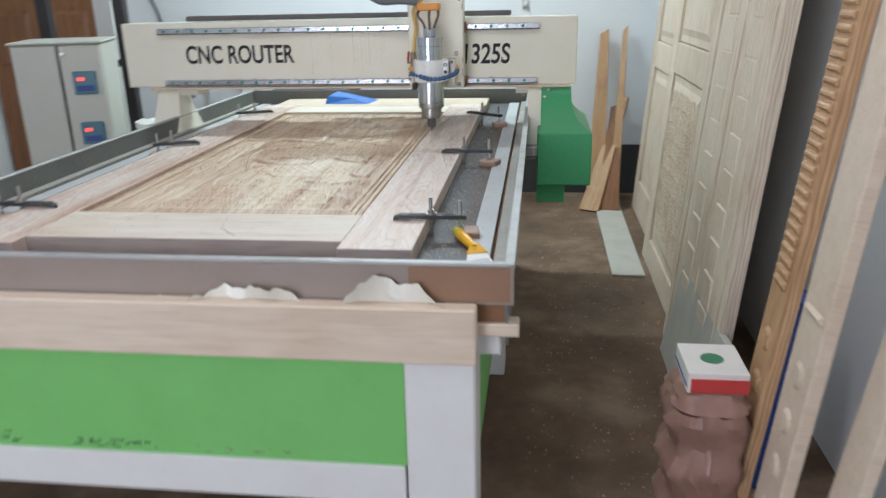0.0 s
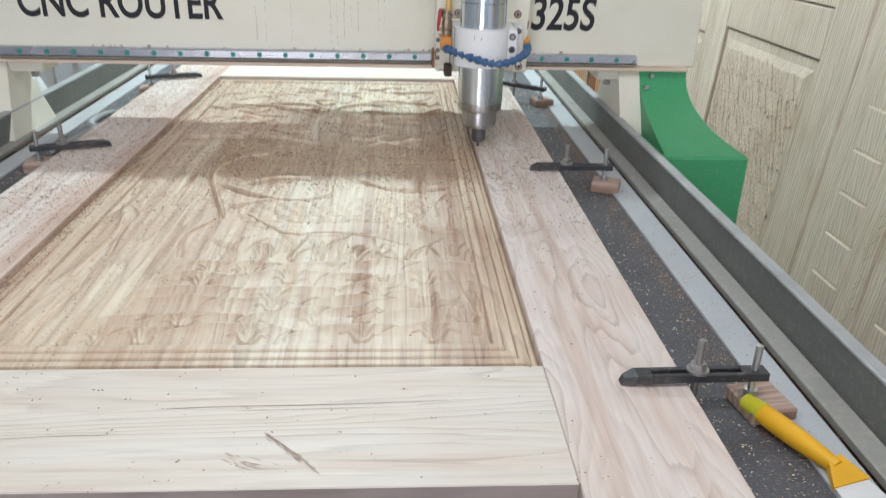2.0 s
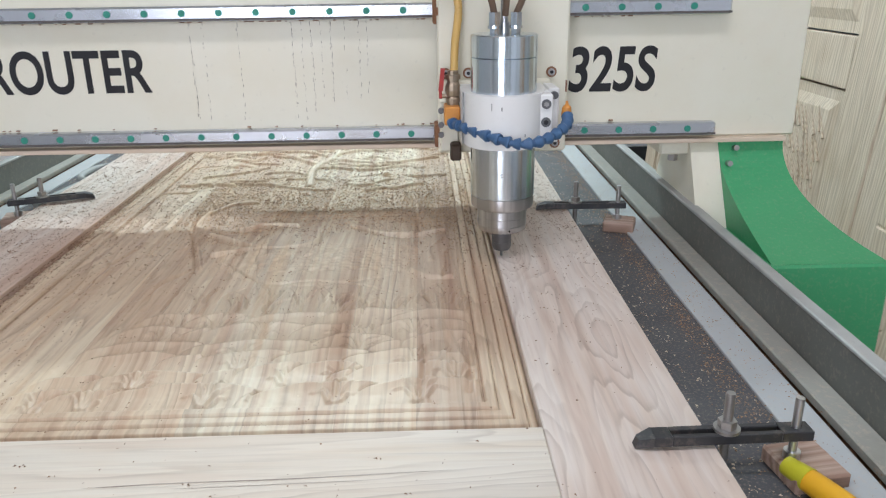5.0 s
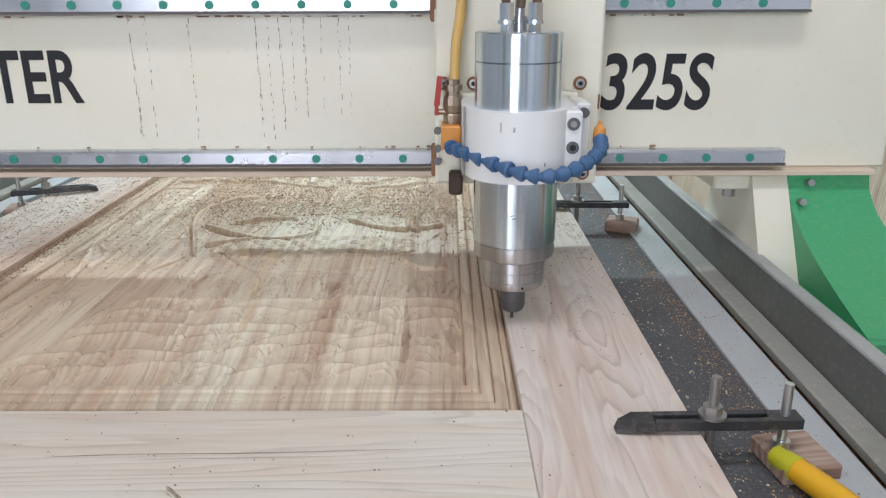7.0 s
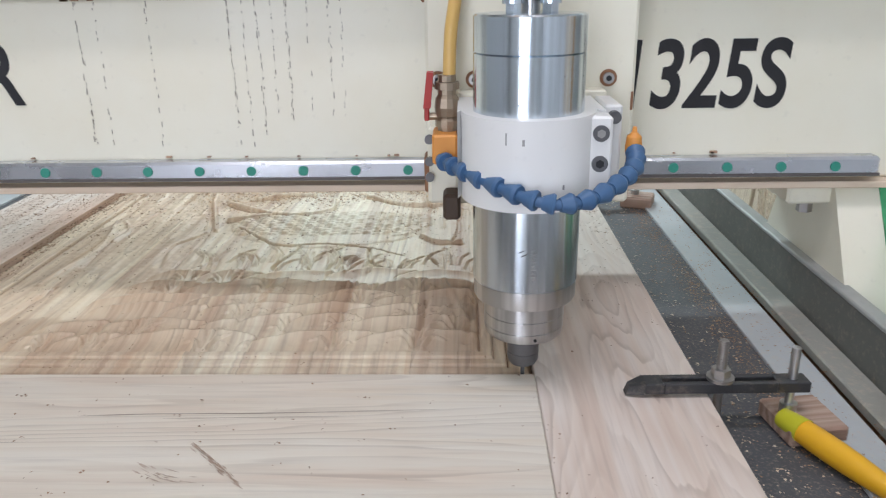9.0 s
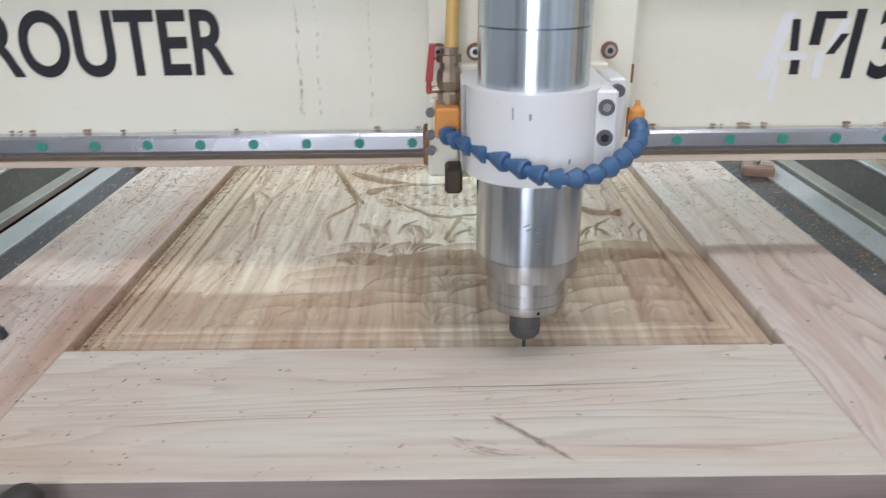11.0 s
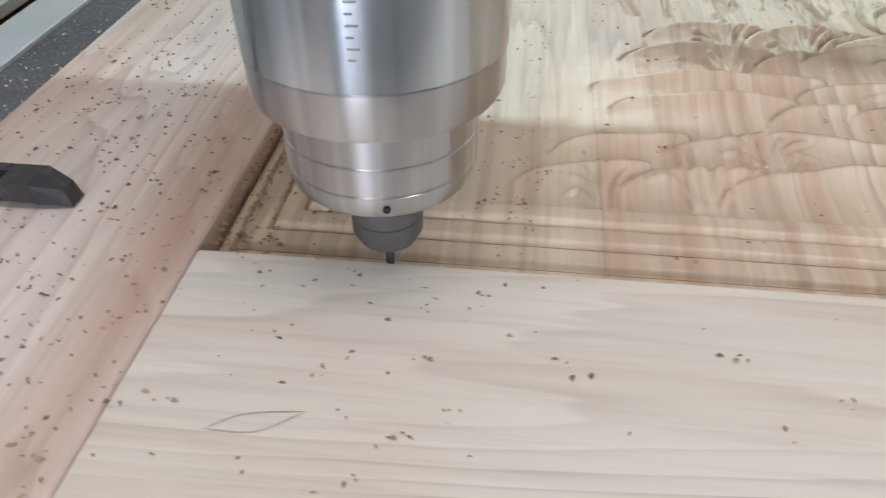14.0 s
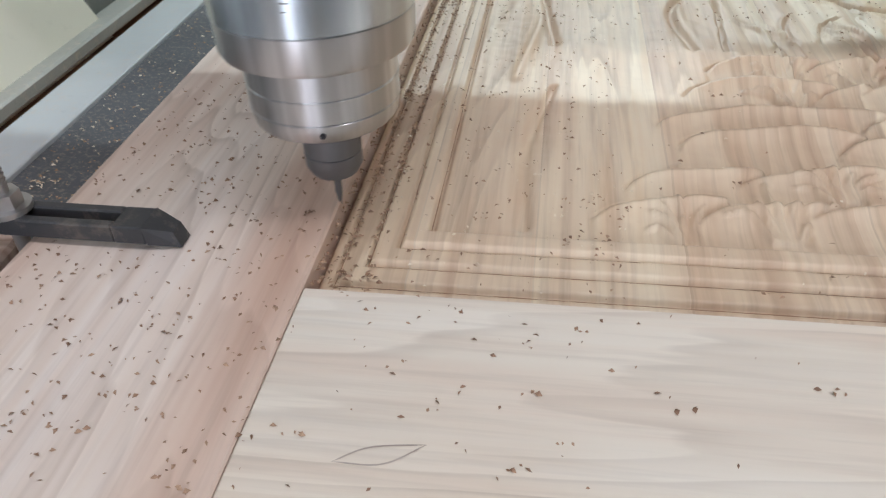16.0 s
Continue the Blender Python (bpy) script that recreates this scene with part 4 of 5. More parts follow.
solo("wood_scrap", box(bm_new(), 0.655, 0.70, -0.36, -0.242, BED_Z + 0.0042, BED_Z + 0.010, 0.002), PALE_BOARD, (0.68, -0.28, BED_Z + 0.004), "thin pale wood scrap in the bed's corner", "scrap")

# blue sheet and boards at the far end of the bed
solo("end_board", box(bm_new(), -0.50, 0.52, DOOR_END + 0.06, YB - 0.03, BED_Z + 0.0005, BED_Z + 0.03, 0.002), PALE_DOOR, (0, 2.0, BED_Z), "pale board at the far end of the bed", "board")
bm = prism(bm_new(), [(-0.26, 1.93, BED_Z + 0.031), (-0.05, 1.93, BED_Z + 0.031), (-0.03, 2.08, BED_Z + 0.031), (-0.24, 2.08, BED_Z + 0.031)], [(-0.25, 1.95, BED_Z + 0.066), (-0.13, 1.96, BED_Z + 0.055), (-0.04, 2.06, BED_Z + 0.036), (-0.23, 2.07, BED_Z + 0.075)])
solo("blue_bag", bm, BLUE, (-0.15, 2.0, BED_Z + 0.03), "crumpled bright blue plastic sheet on the far board", "plastic sheet")

# ---- gantry: y is measured from the tool, x and z from the room ----
gantry = thing("cnc_gantry", (0, 0, 0), "cream painted router gantry with steel rails and green housings", "cnc gantry")
BX0, BX1, BY0, BY1 = -0.932, 0.905, 0.200, 0.330
G = dict(local=True)
part("beam", box(bm_new(), BX0, BX1, BY0, BY1, 1.003, 1.258, 0.003), CREAM, gantry, "cream painted beam with drips and scratches", **G)
part("beam_foot", box(bm_new(), BX0 + 0.1, BX1 - 0.02, BY0 - 0.018, BY1, 0.995, 1.0028, 0.001), PALE_BOARD, gantry, **G)
for z0, z1, a, b in ((1.212, 1.236, -0.772, 0.762), (1.009, 1.032, -0.764, 0.756)):
    rail = part("linear_rail", box(bm_new(), a, b, BY0 - 0.022, BY0 - 0.0005, z0, z1, 0.003), RAIL_STEEL, gantry, "polished steel linear rail", **G)
    # dark strip on the rail face, painted shade in place of a groove
    part("rail_groove", box(bm_new(), a, b, BY0 - 0.0235, BY0 - 0.0222, z0 + 0.0015, z0 + 0.005), RAIL_DARK, rail, **G)
    cap_me = mesh_of("rail_cap", rod(bm_new(), (0, -0.0012, 0), (0, 0.0012, 0), 0.0056, seg=16), TEAL)
    for k in range(int((b - a) / 0.06)):
        ob = new("rail_cap", cap_me)
        ob.parent, ob.location = rail, (a + 0.03 + 0.06 * k, BY0 - 0.0225, (z0 + z1) / 2 + 0.001)
part("chain_tray", box(bm_new(), -0.085, BX1 - 0.01, BY1 + 0.0005, BY1 + 0.130, 1.020, 1.040, 0.002), CREAM, gantry, "cream cable chain tray behind the beam", **G)
part("cable_tray", box(bm_new(), -0.67, 0.65, BY0 + 0.04, BY0 + 0.10, 1.262, 1.281, 0.003), RAIL_DARK, gantry, "black cable tray", **G)
lettering("lettering", "CNC ROUTER", 0.098, (-0.668, BY0 - 0.0006, 1.098), gantry, INK, 0.455, "black lettering")
lettering("lettering", "1325S", 0.104, (0.470, BY0 - 0.0006, 1.087), gantry, INK, 0.180, "black lettering", 0.1)
# torn letters before the number: plain slanted bars and peeled patches


def slant(xa, za, xb, zb, w, d):
    return prism(bm_new(), [(xa, BY0 - d, za), (xa + w, BY0 - d, za), (xa + w, BY0 - 0.0002, za), (xa, BY0 - 0.0002, za)], [(xb, BY0 - d, zb), (xb + w, BY0 - d, zb), (xb + w, BY0 - 0.0002, zb), (xb, BY0 - 0.0002, zb)])


for xa, za, xb, zb, w in ((0.411, 1.090, 0.411, 1.106, 0.010), (0.408, 1.116, 0.406, 1.150, 0.009), (0.428, 1.122, 0.431, 1.158, 0.012), (0.443, 1.150, 0.443, 1.158, 0.022), (0.449, 1.112, 0.462, 1.134, 0.009)):
    part("torn_mark", slant(xa, za, xb, zb, w, 0.0010), INK, gantry, **G)
for xa, za, xb, zb, w in ((0.375, 1.084, 0.396, 1.158, 0.014), (0.390, 1.060, 0.394, 1.10, 0.006), (0.398, 1.106, 0.398, 1.114, 0.03), (0.436, 1.086, 0.438, 1.116, 0.010), (0.448, 1.120, 0.462, 1.150, 0.010)):
    part("peeled_patch", slant(xa, za, xb, zb, w, 0.0006), WHITE_PAINT, gantry, **G)


def drips(xs, seed):
    bm = bm_new()
    rnd = random.Random(seed)
    for x in xs:
        z, z_end = 1.208, rnd.uniform(1.04, 1.10)
        while z > z_end:
            ln = rnd.uniform(0.001, 0.008)
            w = rnd.uniform(0.0003, 0.0008)
            xx = x + rnd.uniform(-0.0015, 0.0015)
            if rnd.random() < 0.88:
                box(bm, xx, xx + w, BY0 - 0.0009, BY0 - 0.0001, z - ln, z)
            z -= ln + rnd.uniform(0.001, 0.012)
    return bm


tagged(part("drip_stain", drips([-0.14, -0.139, -0.118, -0.06, 0.03, 0.0305, 0.046, 0.062, 0.0625, 0.078, 0.094, 0.0945, 0.118, 0.142, 0.1415, 0.155], 3), DRIP, gantry, "dark drip stains", **G), kind="stuff")
bm = bm_new()
rnd = random.Random(9)
for k in range(90):
    x, s = rnd.uniform(-0.6, 0.6), rnd.uniform(0.001, 0.004)
    z = 1.2095 if rnd.random() < 0.6 else 1.034
    box(bm, x, x + s * 2, BY0 - 0.004, BY0 - 0.0002, z - 0.0005, z + s * 0.5)
tagged(part("dirt_speck", bm, CHIP, gantry, **G), kind="stuff")
# gantry legs and green motor housings
for s, xa, xb in ((1, 0.722, 0.772), (-1, -0.81, -0.722)):
    bm = prism(bm_new(), [(xa - 0.004 * s, 0.05, 0.74), (xb + (0.05 if s < 0 else 0), 0.05, 0.74), (xb + (0.05 if s < 0 else 0), 0.44 if s > 0 else 0.37, 0.74), (xa - 0.004 * s, 0.44 if s > 0 else 0.37, 0.74)], [(xa, 0.205, 0.994), (xb, 0.205, 0.994), (xb, 0.335 if s > 0 else 0.27, 0.994), (xa, 0.335 if s > 0 else 0.27, 0.994)])
    part("leg_plate", bm, CREAM, gantry, "cream painted leg plate", **G)
    part("bracket", box(bm_new(), min(xa, xb) - (0.05 if s > 0 else 0.03), max(xa, xb) + (0.0 if s > 0 else 0.08), 0.21, 0.30, 0.968, 0.9945, 0.003), CREAM, gantry, **G)
    part("bolt", rod(bm_new(), (xa - 0.02 if s > 0 else xb + 0.05, 0.23, 0.954), (xa - 0.02 if s > 0 else xb + 0.05, 0.23, 0.970), 0.009, seg=6), BOLT, gantry, **G)
    part("slide_block", box(bm_new(), min(xa, xb) - 0.03, max(xa, xb) + 0.03, 0.03, 0.43, 0.75, 0.79, 0.004), STEEL, gantry, **G)


def hood(sx):
    """A sheet hood: a narrow back at the beam sweeps forward and out to a box."""
    bm = bm_new()
    prof = []
    n = 16
    for i in range(n + 1):
        s = i / n
        prof.append((0.20 - 0.26 * s ** 2.0, 0.994 - 0.137 * s, sx * 0.7725, sx * (0.888 + 0.066 * s ** 4)))
    loops = []
    for y, z, xa, xb in prof:
        loops.append([bm.verts.new(v) for v in ((xa, y, z), (xb, y, z), (xb, 0.42, z), (xa, 0.42, z))])
    bm.faces.new(loops[0])
    for p, q in zip(loops, loops[1:]):
        for i in range(4):
            bm.faces.new((p[i], p[(i + 1) % 4], q[(i + 1) % 4], q[i]))
    bm.faces.new(loops[-1])
    bmesh.ops.recalc_face_normals(bm, faces=bm.faces)
    return bm


for sx in (1,):
    housing = part("motor_housing", hood(sx), GREEN, gantry, "green sheet steel motor housing", **G)
    part("housing_box", box(bm_new(), min(sx * 0.760, sx * 0.958), max(sx * 0.760, sx * 0.958), -0.065, 0.42, 0.664, 0.8565, 0.004), GREEN, housing, **G)
    part("housing_foot", box(bm_new(), min(sx * 0.760, sx * 0.865), max(sx * 0.760, sx * 0.865), -0.03, 0.40, 0.590, 0.663, 0.003), GREEN, housing, **G)
    for k, (bx, by, bz) in enumerate(((0.80, 0.196, 0.982), (0.785, 0.180, 0.958))):
        part("screw", rod(bm_new(), (sx * bx, by, bz), (sx * bx, by - 0.012, bz + 0.002), 0.005, seg=10), BOLT, housing, **G)

# ---- carriage and spindle: x and y are measured from the tool ----
carriage = part("carriage", box(bm_new(), -0.094, 0.113, 0.100, 0.178, 1.004, 1.345, 0.003), CREAM, gantry, "cream carriage plate", **G)
C = dict(local=True)
part("column", box(bm_new(), -0.075, 0.095, 0.118, 0.176, 1.3455, 1.78, 0.004), STEEL, carriage, "bare aluminium column", **C)
for cx in (-0.062, 0.078):
    part("column_rail", box(bm_new(), cx - 0.010, cx + 0.010, 0.096, 0.1175, 1.35, 1.76, 0.002), RAIL_STEEL, carriage, **C)
part("lead_screw", rod(bm_new(), (0.01, 0.100, 1.35), (0.01, 0.100, 1.72), 0.009, seg=16), STEEL, carriage, smooth=True, **C)
part("z_plate", box(bm_new(), -0.062, 0.082, 0.078, 0.0995, 1.010, 1.123, 0.002), CREAM, carriage, **C)
for bx, bz in ((-0.082, 1.132), (-0.046, 1.132), (0.086, 1.132), (-0.083, 1.018), (0.095, 1.018), (-0.08, 1.325), (0.1, 1.325)):
    bolt = part("plate_bolt", rod(bm_new(), (bx, 0.0995, bz), (bx, 0.0945, bz), 0.0055, seg=18), BOLT, carriage, **C)
    part("hex_socket", rod(bm_new(), (bx, 0.0946, bz), (bx, 0.0938, bz), 0.0030, seg=6), INK, bolt, **C)
for bx, bz in ((-0.082, 1.132), (-0.046, 1.132), (0.086, 1.132), (-0.083, 1.018), (0.095, 1.018)):
    part("rust_ring", rod(bm_new(), (bx, 0.0992, bz), (bx, 0.0978, bz), 0.0085, seg=18), RUST, carriage, "rusty ring under a bolt", **C)
for k, (ex, ez, eh) in enumerate(((0.1098, 1.045, 0.030), (0.1106, 1.10, 0.018), (-0.0935, 1.22, 0.012), (0.1102, 1.29, 0.02), (-0.0938, 1.03, 0.02))):
    part("rust_edge", box(bm_new(), ex - 0.0012, ex + 0.0012, 0.0993, 0.1012, ez, ez + eh), RUST, carriage, "rusty chipped edge", **C)
for sz in (1.024, 1.224):
    part("slide_block", box(bm_new(), -0.1, 0.119, 0.1445, 0.1765, sz - 0.02, sz + 0.02, 0.002), RUST, carriage, **C)


def ring_collar():
    """A split collar: flat back, round front, with flanges at both sides."""
    bm = bm_new()
    pts, n = [], 28
    for i in range(n + 1):
        a = math.pi + math.pi * i / n
        pts.append((0.0585 * math.cos(a), 0.061 * math.sin(a)))
    outline = [(0.066, 0.0), (0.066, 0.077), (-0.062, 0.077), (-0.062, 0.0)]
    poly = pts + [(0.066, -0.012), *outline[1:3], (-0.062, -0.012)]
    return prism(bm, [(x, y, 1.041) for x, y in poly], [(x, y, 1.118) for x, y in poly])


collar = part("clamp_collar", ring_collar(), WHITE_PAINT, carriage, "white spindle clamp collar", smooth=True, **C)
part("flange", box(bm_new(), 0.047, 0.069, -0.030, 0.0, 1.047, 1.116, 0.002), WHITE_PAINT, carriage, **C)
for z in (1.102, 1.076):
    bolt = part("flange_bolt", rod(bm_new(), (0.059, -0.0322, z), (0.059, -0.0295, z), 0.0070, seg=18), NUT, carriage, **C)
    part("hex_socket", rod(bm_new(), (0.059, -0.0328, z), (0.059, -0.0320, z), 0.0038, seg=6), BOLT if z > 1.09 else INK, bolt, **C)
part("side_bolt", rod(bm_new(), (0.078, 0.02, 1.108), (0.078, 0.010, 1.108), 0.0056, seg=18), NUT, carriage, **C)
part("side_block", box(bm_new(), 0.0695, 0.086, 0.018, 0.0775, 1.036, 1.118, 0.002), WHITE_PAINT, carriage, **C)
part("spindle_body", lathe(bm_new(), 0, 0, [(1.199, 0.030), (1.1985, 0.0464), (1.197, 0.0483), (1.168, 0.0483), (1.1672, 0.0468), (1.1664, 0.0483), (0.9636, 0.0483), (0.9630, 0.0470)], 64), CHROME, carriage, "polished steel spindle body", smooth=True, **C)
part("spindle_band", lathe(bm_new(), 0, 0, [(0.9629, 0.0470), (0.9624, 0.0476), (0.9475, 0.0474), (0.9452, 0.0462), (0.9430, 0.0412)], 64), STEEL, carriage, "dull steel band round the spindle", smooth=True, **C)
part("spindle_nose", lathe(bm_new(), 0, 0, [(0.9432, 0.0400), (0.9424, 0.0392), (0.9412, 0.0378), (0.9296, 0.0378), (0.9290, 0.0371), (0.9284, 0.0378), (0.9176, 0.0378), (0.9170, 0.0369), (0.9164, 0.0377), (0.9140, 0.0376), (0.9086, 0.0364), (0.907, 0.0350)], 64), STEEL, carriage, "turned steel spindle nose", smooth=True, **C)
part("nose_hole", rod(bm_new(), (0.008, -0.0374, 0.9120), (0.008, -0.0355, 0.9122), 0.0015, seg=10), INK, carriage, **C)
part("collet_nut", lathe(bm_new(), 0, 0, [(0.9075, 0.0120), (0.9045, 0.0120), (0.904, 0.0152), (0.885, 0.0152), (0.8846, 0.0146), (0.8842, 0.0152), (0.877, 0.0152), (0.872, 0.0125), (0.8717, 0.004)], 32), NUT, carriage, "black collet nut", smooth=True, **C)
part("cutter", lathe(bm_new(), 0, 0, [(0.874, 0.0020), (0.858, 0.0020), (0.8485, 0.0005)], 12), NUT, carriage, "thin engraving cutter", smooth=True, **C)
# bars of an unreadable label on the body
bm = bm_new()
for k in range(9):
    a0 = radians(-88)
    zc_ = 1.004 - k * 0.0036
    rod(bm, (0.0483 * math.cos(a0), 0.0483 * math.sin(a0), zc_), (0.0483 * math.cos(a0 + 0.05 + 0.03 * (k % 2)), 0.0483 * math.sin(a0 + 0.05 + 0.03 * (k % 2)), zc_), 0.0004, seg=6)
for cx, cz in ((-0.007, 1.003), (-0.0045, 0.9995)):
    bmesh.ops.create_circle(bm, cap_ends=False, segments=14, radius=0.0028, matrix=pose(cx, -0.0478, cz, 90, 0, 0))
    rod(bm, (cx - 0.0026, -0.0483, cz - 0.001), (cx + 0.0026, -0.0483, cz + 0.001), 0.0005, seg=6)
part("label_marks", bm, BOLT, carriage, "small printed marks", **C)
for fx in (-0.0145, 0.0165):
    part("coolant_fitting", rod(rod(rod(bm_new(), (fx, 0, 1.1965), (fx, 0, 1.206), 0.0072, seg=6), (fx, 0, 1.206), (fx, 0, 1.210), 0.0095, seg=18), (fx, 0, 1.210), (fx, 0, 1.228), 0.0088, seg=6), CHROME, carriage, **C)
part("cable_socket", rod(rod(bm_new(), (0.001, 0.012, 1.1965), (0.001, 0.012, 1.214), 0.0085), (0.001, 0.012, 1.214), (0.001, 0.012, 1.25), 0.0055), STEEL, carriage, smooth=True, **C)
part("cable_gland", box(bm_new(), -0.045, 0.038, -0.01, 0.05, 1.290, 1.315, 0.006, 2), ORANGE, carriage, "orange plastic hose ends", **C)
BROWN_TUBE = paint("brown_tube", (0.16, 0.105, 0.07), 0.4, 0.3)
for fx, tx in ((-0.014, -0.035), (0.016, 0.028), (0.001, 0.0)):
    part("coolant_tube", hose(bm_new(), [(fx, 0, 1.224), (fx * 1.6, -0.01, 1.25), (tx * 1.2, 0.0, 1.275), (tx, 0.03, 1.30)], 0.0048), BROWN_TUBE if fx else CABLE, carriage, smooth=True, **C)
part("air_hose", hose(bm_new(), [(-0.070, 0.058, 1.140), (-0.068, 0.066, 1.18), (-0.062, 0.076, 1.23), (-0.068, 0.07, 1.29), (-0.03, 0.05, 1.33)], 0.0062), HOSE, carriage, "amber plastic air hose", smooth=True, **C)
part("power_cable", hose(bm_new(), [(-0.045, 0.05, 1.318), (-0.11, 0.055, 1.325), (-0.19, 0.07, 1.325), (-0.235, 0.09, 1.36), (-0.20, 0.12, 1.45), (-0.12, 0.15, 1.60), (-0.06, 0.15, 1.70)], 0.013), CABLE, carriage, "thick grey sleeved cable", smooth=True, **C)
valve = part("air_valve", lathe(bm_new(), -0.072, 0.055, [(1.142, 0.0085), (1.136, 0.0085), (1.1355, 0.0115), (1.129, 0.0115), (1.1285, 0.0088), (1.124, 0.0088), (1.1205, 0.0110), (1.112, 0.0122), (1.104, 0.0110), (1.1035, 0.0090), (1.100, 0.0115), (1.094, 0.0115), (1.0935, 0.0092), (1.090, 0.0092)], 12), BRASS, carriage, "brass air valve with red lever", **C)
part("valve_lever", box(prism(bm_new(), [(-0.0945, 0.046, 1.112), (-0.0875, 0.046, 1.112), (-0.0875, 0.058, 1.112), (-0.0945, 0.058, 1.112)], [(-0.0905, 0.045, 1.145), (-0.0845, 0.045, 1.145), (-0.0845, 0.060, 1.145), (-0.0905, 0.060, 1.145)]), -0.0935, -0.089, 0.048, 0.058, 1.100, 1.112, 0.0008), RED, valve, "red lever", **C)
part("valve_stem", rod(bm_new(), (-0.094, 0.054, 1.1035), (-0.072, 0.054, 1.1035), 0.0035), BRASS, valve, **C)
part("hose_block", box(bm_new(), -0.086, -0.0625, 0.03, 0.075, 1.062, 1.090, 0.002), ORANGE, carriage, "orange hose block", **C)
part("hose_mount", box(bm_new(), -0.091, -0.063, 0.076, 0.0985, 1.012, 1.088, 0.002), CREAM, carriage, **C)
for z in (1.078, 1.056, 1.040):
    part("mount_bolt", rod(bm_new(), (-0.0905, 0.073, z), (-0.0905, 0.068, z), 0.0046, seg=12), NUT, carriage, **C)
part("nozzle", lathe(bm_new(), 0.098, 0.02, [(1.098, 0.0018), (1.093, 0.0026), (1.089, 0.0068), (1.080, 0.0078), (1.075, 0.0078)], 14), ORANGE, carriage, "orange hose nozzle", smooth=True, **C)
part("drag_hook", box(bm_new(), -0.077, -0.060, 0.04, 0.07, 1.004, 1.030, 0.003), paint("dark_rust", (0.07, 0.045, 0.03), 0.6, 0.5), carriage, **C)
# scuffs on the collar and on the upper body
for ang, z0, z1, w in ((-112, 1.098, 1.108, 0.0012), (-98, 1.098, 1.103, 0.002), (-64, 1.060, 1.064, 0.0016)):
    cx, cy = 0.0592 * math.cos(radians(ang)), 0.0617 * math.sin(radians(ang))
    part("paint_scuff", box(bm_new(), cx - w / 2, cx + w / 2, cy, cy + 0.003, z0, z1), BOLT, carriage, "small dark paint scuff", **C)
for ang, z, w in ((-100, 1.128, 0.008), (-92, 1.131, 0.009), (-60, 1.150, 0.004), (-48, 1.146, 0.002), (-80, 1.181, 0.002)):
    cx, cy = 0.0478 * math.cos(radians(ang)), 0.0478 * math.sin(radians(ang))
    part("body_scratch", box(bm_new(), cx - w / 2, cx + w / 2, cy, cy + 0.002, z, z + 0.0008), NUT, carriage, "dark scratch", **C)
# segmented coolant hose: a chain of flared sockets
hose_path = smooth_path([(-0.078, 0.030, 1.067), (-0.062, -0.005, 1.067), (-0.036, -0.045, 1.064), (-0.008, -0.074, 1.059), (0.020, -0.083, 1.055), (0.050, -0.069, 1.057), (0.078, -0.038, 1.063), (0.095, -0.008, 1.070), (0.098, 0.015, 1.078)], 4)
seg_ob = part("jointed_hose", hose(bm_new(), [tuple(p) for p in hose_path[::2]], 0.0046), BLUE_HOSE, carriage, "blue jointed coolant hose", smooth=True, **C)
for a, b in zip(hose_path[::2], hose_path[2::2]):
    m = (b - a)
    bm = rod(bm_new(), a, a + m * 0.6, 0.0056, 0.0090, seg=16)
    rod(bm, a + m * 0.6, a + m * 0.75, 0.0090, 0.0080, seg=16)
    part("hose_joint", bm, BLUE_HOSE, seg_ob, smooth=True, **C)

# ---- doors leaning on the wall ----


def leaning(ob, foot_x, foot_y, lean, yaw=0):
    ob.rotation_euler = (0, radians(lean), radians(yaw))
    ob.location = (foot_x, foot_y, 0.004)
    return ob


def panel_door(name, width, height, panels, label, extra=None):
    """A framed door, built upright in the y-z plane with its face towards -x."""
    t = thing(name, (0, 0, 0), label, "door", "doors leaning on the wall")
    th, st = 0.042, 0.145
    for y in (0, width - st):
        part("stile", box(bm_new(), -th, 0, y, y + st, 0, height, 0.003), PALE_DOOR, t, **G)
    zs = [0.0] + [p for p in panels] + [height]
    for i in range(0, len(zs), 2):
        part("rail", box(bm_new(), -th + 0.002, -0.002, st + 0.001, width - st - 0.001, zs[i], zs[i + 1], 0.003), PALE_DOOR, t, **G)
    for i in range(1, len(zs) - 1, 2):
        a, b = zs[i] + 0.006, zs[i + 1] - 0.006
        bm = box(bm_new(), -0.030, -0.008, st + 0.008, width - st - 0.008, a, b)
        prism(bm, [(-0.030, st + 0.03, a + 0.03), (-0.030, width - st - 0.03, a + 0.03), (-0.030, width - st - 0.03, b - 0.03), (-0.030, st + 0.03, b - 0.03)],
              [(-0.040, st + 0.06, a + 0.06), (-0.040, width - st - 0.06, a + 0.06), (-0.040, width - st - 0.06, b - 0.06), (-0.040, st + 0.06, b - 0.06)])
        part("panel", bm, PALE_DOOR, t, "raised pale panel", **G)
    if extra:
        extra(t, th)
    return t


def fine_carving(t, th):
    """Rows of slanted leaf ridges on the lower panel."""
    bm = bm_new()
    rnd = random.Random(12)
    for row in range(9):
        for k in range(20):
            y, z = 0.20 + 0.030 * k + rnd.uniform(-0.006, 0.006), 0.25 + 0.072 * row + rnd.uniform(-0.01, 0.01)
            a, ln = rnd.uniform(0.95, 1.2), rnd.uniform(0.06, 0.09)
            if y + ln * math.cos(a) < 0.80:
                rod(bm, (-th - 0.0005, y, z), (-th + 0.0005, y + ln * math.cos(a), z + ln * math.sin(a)), 0.0042, 0.0012, seg=6)
    part("leaf_carving", bm, PALE_DOOR, t, **G)


